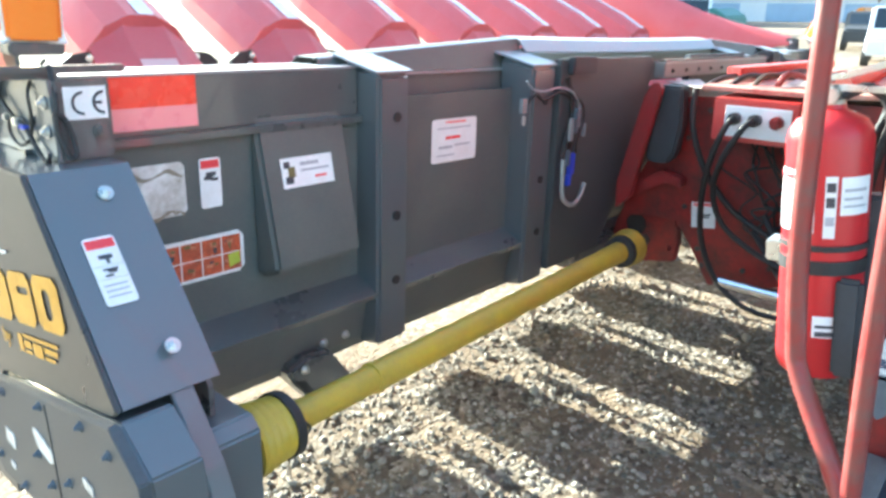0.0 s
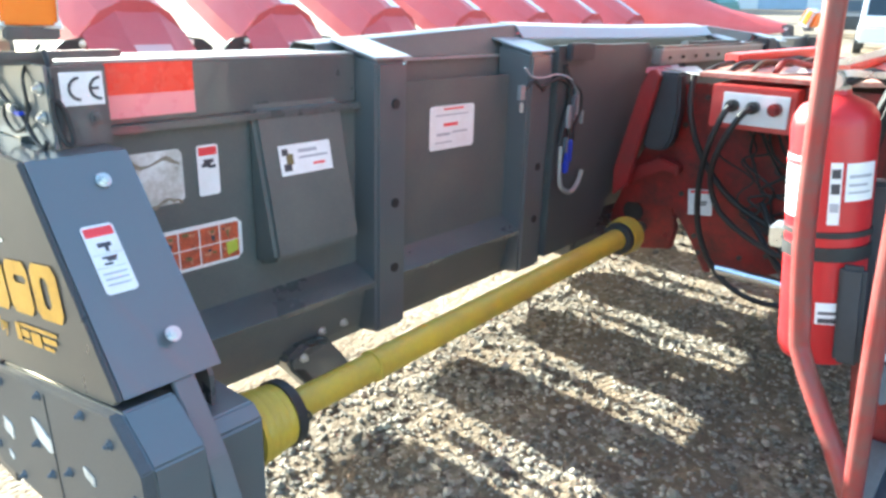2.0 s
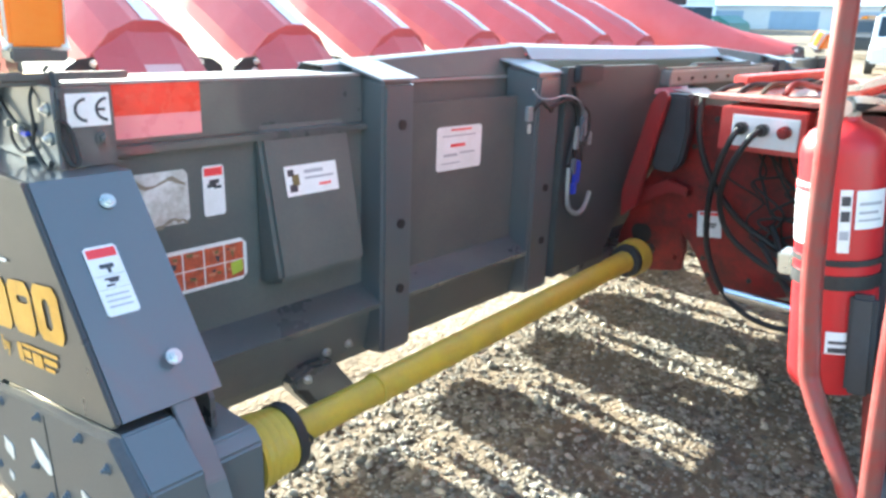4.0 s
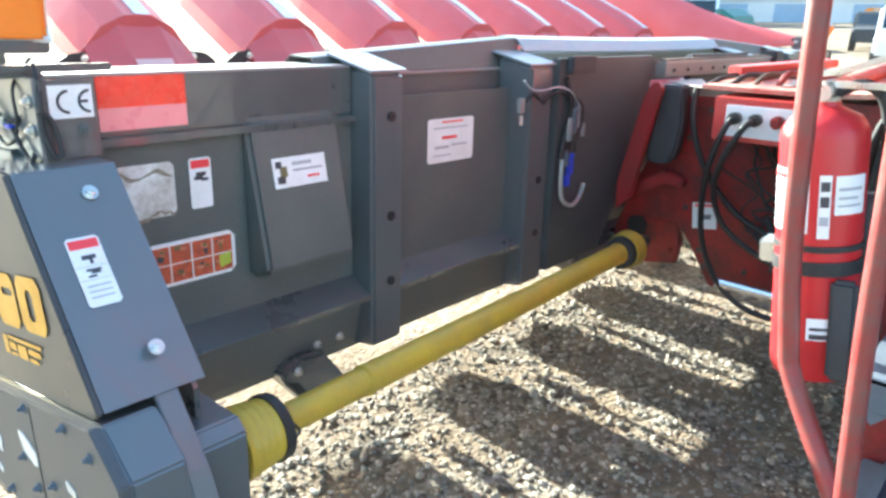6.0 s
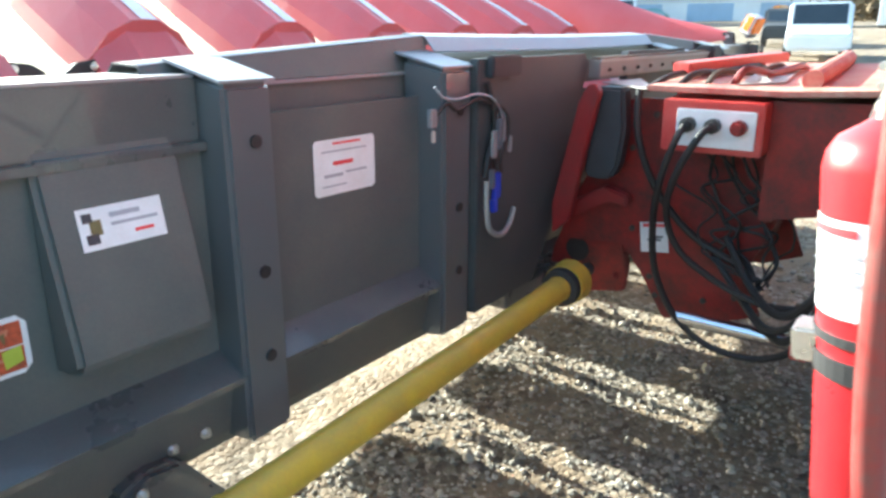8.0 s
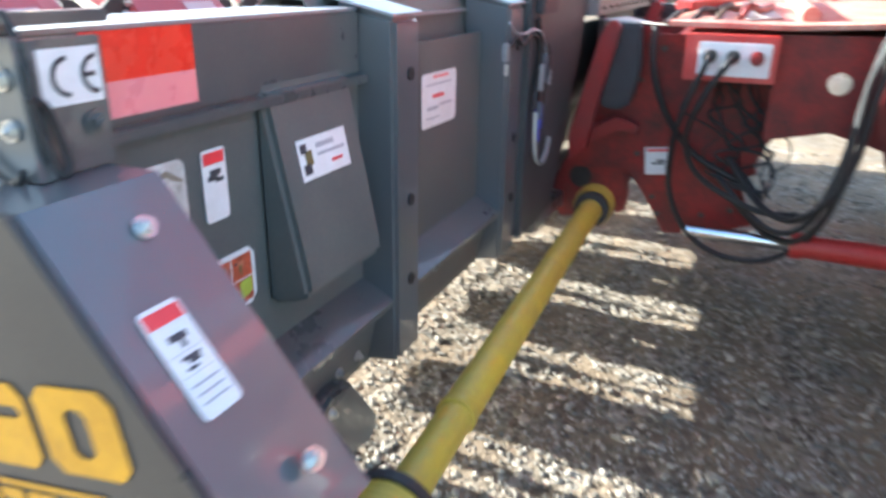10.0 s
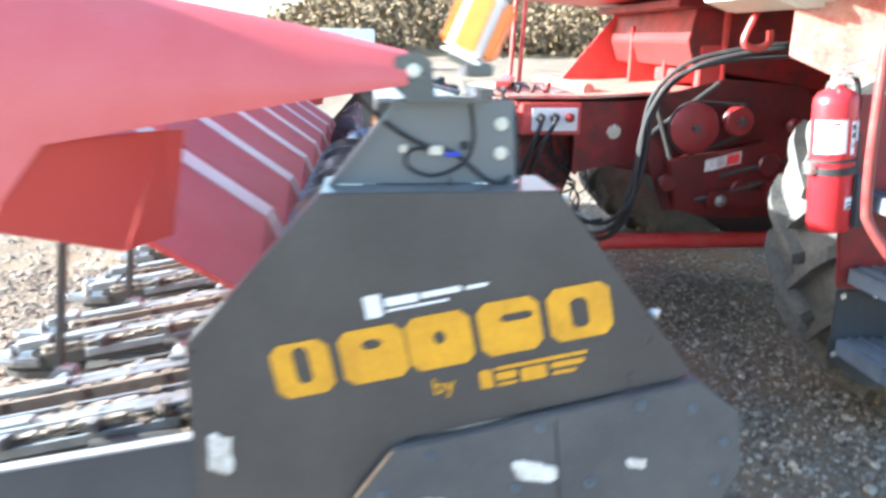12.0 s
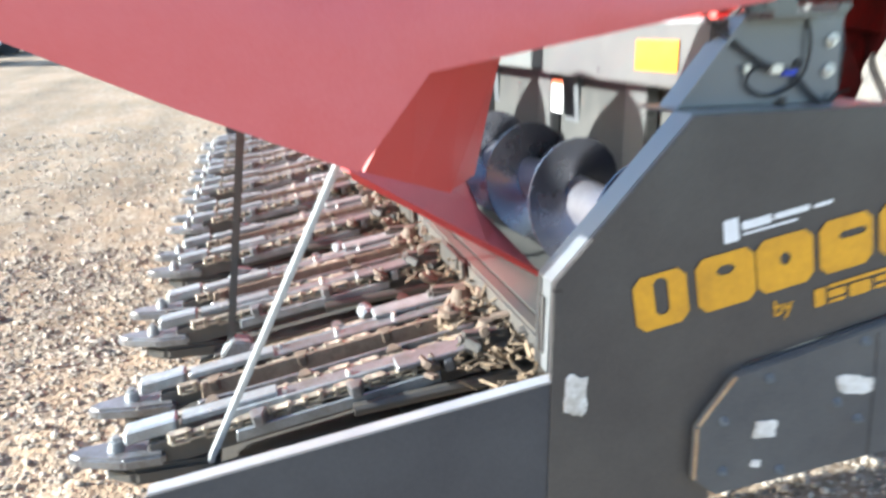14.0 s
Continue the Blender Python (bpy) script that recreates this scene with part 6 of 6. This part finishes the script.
def build_extinguisher():
    x, y, R = 1.782, 0.592, 0.077
    lean = Matrix.Translation((x, y, 1.37)) @ pose(0, 0, 0, -6.0, 0, 0) @ Matrix.Translation((-x, -y, -1.37))
    r = root("fire_extinguisher", (x, y, 1.115), "red fire extinguisher strapped to the ladder post", "fire extinguisher", place=lean)
    bm = bmesh.new()
    lathe(bm, (x, y, 1.115), (x, y, 1.75), [(0.0, R * 0.75), (0.0, R * 0.93), (0.012, R), (0.478, R), (0.497, R * 0.95), (0.515, R * 0.80), (0.526, R * 0.52), (0.534, R * 0.34), (0.545, R * 0.3)], 40)
    part("cylinder", bm, TANKRED, r, "", True)
    bm = bmesh.new()
    lathe(bm, (x, y, 1.652), (x, y, 1.70), [(0.0, 0.02), (0.004, 0.024), (0.014, 0.024), (0.018, 0.018), (0.036, 0.018), (0.042, 0.012)], 16)
    valve = part("valve", bm, CHAIN, r, "brass valve", True)
    bm = bmesh.new()
    rod(bm, (x - 0.018, y, 1.676), (x - 0.045, y - 0.004, 1.676), 0.015, 14)
    part("gauge", bm, ZINC, valve)
    for z0, z1, w in ((1.690, 1.683, 0.010), (1.712, 1.738, 0.008)):
        bm = bmesh.new()
        prism(bm, [(y + 0.022, z0), (y - 0.02, z0 + 0.004), (y - 0.105, z1 + 0.002), (y - 0.112, z1 - 0.010), (y - 0.02, z0 - 0.008), (y + 0.022, z0 - 0.010)], "x", x - w, x + w, 0.002)
        part("lever", bm, ZINC, valve)
    bm = bmesh.new()
    pipe(bm, [(x, y - 0.015, 1.670), (x + 0.01, y - 0.06, 1.685), (x + 0.02, y - 0.095, 1.640), (x + 0.03, y - 0.10, 1.490), (x + 0.03, y - 0.095, 1.240)], 0.010, 8)
    part("hose", bm, BLACK, r, "", True)
    def band(z0, z1, a0, a1, rr, mm, name, label=""):
        secs = []
        for k in range(15):
            a = radians(a0 + (a1 - a0) * k / 14)
            secs.append([(x + rr * math.cos(a), y + rr * math.sin(a), z) for z in (z0, z1)])
        return part(name, sheet(bmesh.new(), secs, 0.0006), mm, r, label)
    band(1.418, 1.538, 94, 180, R + 0.0012, STICKER, "label", "white instruction label")
    band(1.410, 1.530, 192, 207, R + 0.0012, STICKER, "label")
    band(1.455, 1.528, 212, 258, R + 0.0012, STICKER, "label")
    band(1.205, 1.250, 186, 222, R + 0.0012, STICKER, "label")
    for z0, z1, a0, a1, mm in ((1.208, 1.218, 190, 218, LABELDARK), (1.226, 1.232, 190, 214, LABELDARK), (1.500, 1.506, 216, 250, LABELGREY), (1.484, 1.489, 216, 244, LABELGREY), (1.470, 1.474, 216, 250, LABELGREY), (1.500, 1.518, 194, 205, LABELDARK), (1.470, 1.490, 194, 205, LABELDARK), (1.435, 1.452, 194, 205, LABELGREY), (1.520, 1.530, 104, 160, LABELRED), (1.496, 1.501, 104, 166, LABELGREY), (1.480, 1.484, 104, 160, LABELGREY), (1.462, 1.467, 104, 166, LABELGREY), (1.440, 1.446, 104, 150, LABELGREY)):
        band(z0, z1, a0, a1, R + 0.0024, mm, "print")
    for z, w in ((1.349, 0.028), (1.388, 0.012)):
        bm = bmesh.new()
        lathe(bm, (x, y, z - w / 2), (x, y, z + w / 2), [(0, R - 0.001), (0.0, R + 0.0035), (w, R + 0.0035), (w, R - 0.001)], 36)
        part("strap", bm, BLACK, r, "black strap")
    part("buckle", new_box((x - 0.026, y + R - 0.008, 1.338), (x + 0.026, y + R + 0.026, 1.384), 0.004), ZINC, r)
    # two dark upright blocks against the cylinder, the first along its lower part
    part("bracket", new_box((x - 0.078, y - 0.092, 1.128), (x - 0.052, y - 0.044, 1.332), 0.008), FLAP, r, "black block by the cylinder")
    part("bracket", new_box((x + 0.015, y - 0.125, 1.150), (x + 0.065, y - 0.058, 1.480), 0.008), FLAP, r, "black block by the cylinder")
    return r


build_extinguisher()

# ---------------------------------------------------------------- distance
def build_truck(name, at, turn, cab, label, body):
    r = root(name, at, label, "truck", "trucks across the yard", None)
    m = Matrix.Translation(at) @ pose(0, 0, 0, 0, 0, turn)
    def add(nm, lo, hi, mm, bev=0.08):
        bm = bmesh.new()
        box(bm, lo, hi, bev, m)
        return part(nm, bm, mm, r)
    if cab:
        add("cab", (-1.2, 0.0, 1.0), (1.2, 2.0, 3.1), CONCRETE, 0.15)
        add("hood", (-1.0, -1.4, 0.8), (1.0, 0.0, 1.9), CONCRETE, 0.15)
        add("windscreen", (-1.05, -0.03, 2.0), (1.05, 0.02, 2.75), GLASS, 0.01)
        add("grille", (-0.55, -1.44, 0.9), (0.55, -1.38, 1.7), TRUCKDARK, 0.02)
    if body:
        add("trailer", (-1.25, 2.2, 1.1), (1.25, 2.2 + body, 3.2 if cab else 1.4), CONCRETE if cab else TRUCKDARK, 0.05)
    for yy in ([-0.7, 1.4] if cab else []) + ([2.2 + body * 0.55, 2.2 + body * 0.8] if body else []):
        for s in (-1, 1):
            bm = bmesh.new()
            rod(bm, m @ Vector((s * 0.85, yy, 0.5)), m @ Vector((s * 1.2, yy, 0.5)), 0.5, 24)
            part("wheel", bm, TRUCKDARK, r)
    return r


build_truck("truck", (46.0, 21.5, 0), -62, True, "white truck cab beyond the header", 0)


def build_car(name, at, turn, paint, label, tall):
    """Parked car or van: body with cabin, window band, four wheels and lights."""
    r = root(name, at, label, "car", "vehicles parked at the yard's edge")
    m = Matrix.Translation(at) @ pose(0, 0, 0, 0, 0, turn)
    top = 1.45 + tall
    def add(nm, bm, mm):
        bmesh.ops.transform(bm, matrix=m, verts=bm.verts)
        return part(nm, bm, mm, r)
    add("body", prism(bmesh.new(), [(-2.2, 0.35), (-2.2, 0.85), (-1.3, 0.98), (-0.6, top), (1.5, top), (2.1, 1.0), (2.2, 0.35)], "x", -0.9, 0.9, 0.08), paint)
    for s in (-1, 1):
        add("side_window", prism(bmesh.new(), [(-1.05, 1.0), (-0.5, top - 0.1), (1.4, top - 0.1), (1.75, 1.0)], "x", s * 0.905 - 0.01, s * 0.905 + 0.01), GLASS)
        for y in (-1.35, 1.35):
            add("wheel", rod(bmesh.new(), (s * 0.72, y, 0.33), (s * 0.94, y, 0.33), 0.33, 20), TRUCKDARK)
    add("windscreen", prism(bmesh.new(), [(-1.26, 1.02), (-0.68, top - 0.06), (-0.66, top - 0.10), (-1.22, 0.99)], "x", -0.75, 0.75), GLASS)
    return r


build_car("pickup", (32.4, 14.0, 0), -67, CONCRETE, "white pickup parked facing the header", 0.55)
build_car("car", (35.2, 7.4, 0), -78, TRUCKDARK, "dark car parked at the yard's edge", 0.05)
build_car("van", (27.4, 4.9, 0), -80, CONCRETE, "white van parked at the yard's edge", 0.3)


def build_trailer(at, turn):
    """White box trailer: ribbed body on a dark frame with two wheels and a drawbar."""
    r = root("box_trailer", at, "white box trailer parked far off", "trailer", "vehicles parked at the yard's edge")
    m = Matrix.Translation(at) @ pose(0, 0, 0, 0, 0, turn)
    def add(nm, bm, mm):
        bmesh.ops.transform(bm, matrix=m, verts=bm.verts)
        return part(nm, bm, mm, r)
    add("body", new_box((-1.15, -1.6, 0.55), (1.15, 1.6, 2.35), 0.05), CONCRETE)
    add("frame", new_box((-1.05, -1.55, 0.42), (1.05, 1.55, 0.54), 0.01), TRUCKDARK)
    for k in range(5):
        add("rib", new_box((-1.17, -1.5 + k * 0.74, 0.6), (-1.152, -1.46 + k * 0.74, 2.3), 0.002), CONCRETE)
    for x in (-1.08, 1.08):
        add("wheel", rod(bmesh.new(), (x - 0.1, 0, 0.33), (x + 0.1, 0, 0.33), 0.33, 20), TRUCKDARK)
    add("drawbar", rod(bmesh.new(), (0, 1.55, 0.48), (0, 2.7, 0.45), 0.05, 8), TRUCKDARK)


build_trailer((45.4, 3.5, 0), 5)


def build_shed(at, size, turn, label, roof):
    r = root("shed", at, label, "shed")
    m = Matrix.Translation(at) @ pose(0, 0, 0, 0, 0, turn)
    w, d, hh, ridge = size
    bm = bmesh.new()
    box(bm, (-w / 2, -d / 2, 0), (w / 2, d / 2, hh), 0, m)
    part("wall", bm, CONCRETE, r)
    bm = bmesh.new()
    prism(bm, [(-d / 2 - 0.4, hh - 0.05), (0, hh + ridge), (d / 2 + 0.4, hh - 0.05), (0, hh + ridge - 0.3)], "x", -w / 2 - 0.3, w / 2 + 0.3)
    bmesh.ops.transform(bm, matrix=m, verts=bm.verts)
    part("roof", bm, roof, r)
    for k in (-1, 0, 1):
        bm = bmesh.new()
        box(bm, (k * w / 3.2 - w * 0.1, -d / 2 - 0.06, 0), (k * w / 3.2 + w * 0.1, -d / 2 + 0.02, hh * 0.75), 0.02, m)
        part("door", bm, ROOF, r)
    return r


build_shed((62, 40, 0), (26, 12, 4.0, 1.6), -55, "long white shed with a blue roof", ROOF)
build_shed((84, 25, 0), (22, 12, 2.3, 1.0), -74, "low white shed with a blue-grey roof", ROOF)


def build_bins():
    for k, (x, y, mm, lab) in enumerate(((26.5, 12.9, GREENBIN, "dark green machine parked far off"), (33.0, 13.0, GREENBIN, "dark green container far off"), (52.0, 11.2, LABELYELLOW, "small yellow machine parked far off"))):
        r = root("farm_machine", (x, y, 0), lab, "farm machine", "machines at the yard's edge")
        bm = bmesh.new()
        w = 0.32 if k == 2 else 1.0
        prism(bm, [(y - w, 0.35), (y - 0.9 * w, 1.25), (y - 0.3 * w, 1.6), (y + 0.9 * w, 1.5), (y + w, 0.35)], "x", x - 1.2, x + 1.2, 0.06)
        part("body", bm, mm, r)
        for s in (-0.6 * w, 0.6 * w):
            bm = bmesh.new()
            rod(bm, (x - 1.35, y + s, 0.4), (x - 1.0, y + s, 0.4), 0.4, 18)
            part("wheel", bm, TRUCKDARK, r)
        bm = bmesh.new()
        box(bm, (x - 1.25, y - 0.5 * w, 0.95), (x - 1.19, y + 0.3 * w, 1.35), 0.02)
        part("window", bm, GLASS, r)


build_bins()


def build_hill():
    """Low dry hill behind the yard with brush on it."""
    bm = bmesh.new()
    rows = []
    for j in range(16):
        row = []
        for i in range(60):
            a = radians(-75 + i * 2.6)
            d = 75 + j * 6
            x, y = d * math.cos(a), d * math.sin(a)
            hgt = 9.5 * math.sin(min(1, j / 9) * math.pi / 2) * max(0, min(1, (10 - math.degrees(a)) / 8)) + 1.2 * noise.noise((x * 0.05, y * 0.05, 2)) * (j > 1)
            row.append(bm.verts.new((x, y, max(-0.2, hgt) if j else -0.3)))
        rows.append(row)
    for a, b in zip(rows, rows[1:]):
        for k in range(len(a) - 1):
            bm.faces.new((a[k], a[k + 1], b[k + 1], b[k]))
    m = mat("dry_grass", (0.26, 0.20, 0.12), 0.9, 0.0, (0.16, 0.13, 0.07), 0.15, 0.9, 1.5, 0.0)
    tagged(new("hill", to_mesh("hill", bm, m, True)), "dry grassy hillside behind the yard", "hill", kind="structure")
    rng = np.random.default_rng(9)
    vs, fs = [], []
    for k in range(1700):
        a = radians(rng.uniform(-70, 9))
        d = 77 + 70 * rng.uniform(0, 1) ** 1.5
        x, y = d * math.cos(a), d * math.sin(a)
        j = (d - 75) / 6
        z = 9.5 * math.sin(min(1, j / 9) * math.pi / 2) * max(0, min(1, (10 - math.degrees(a)) / 8)) - 0.3
        s = rng.uniform(1.0, 2.4)
        for q in range(34):
            c = np.array([x, y, z + s * 0.7]) + rng.normal(0, 1, 3) * np.array([s * 0.55, s * 0.55, s * 0.5])
            u, w = rng.normal(0, 1, 3), rng.normal(0, 1, 3)
            u, w = u / np.linalg.norm(u) * 0.34, w / np.linalg.norm(w) * 0.34
            i = len(vs)
            vs += [tuple(c - u), tuple(c + w), tuple(c + u), tuple(c - w)]
            fs.append((i, i + 1, i + 2, i + 3))
    me = bpy.data.meshes.new("brush")
    me.from_pydata(vs, [], fs)
    me.materials.append(LEAF)
    tagged(new("brush", me), "dry brown scrub trees on the hillside", "brush", kind="stuff")


build_hill()
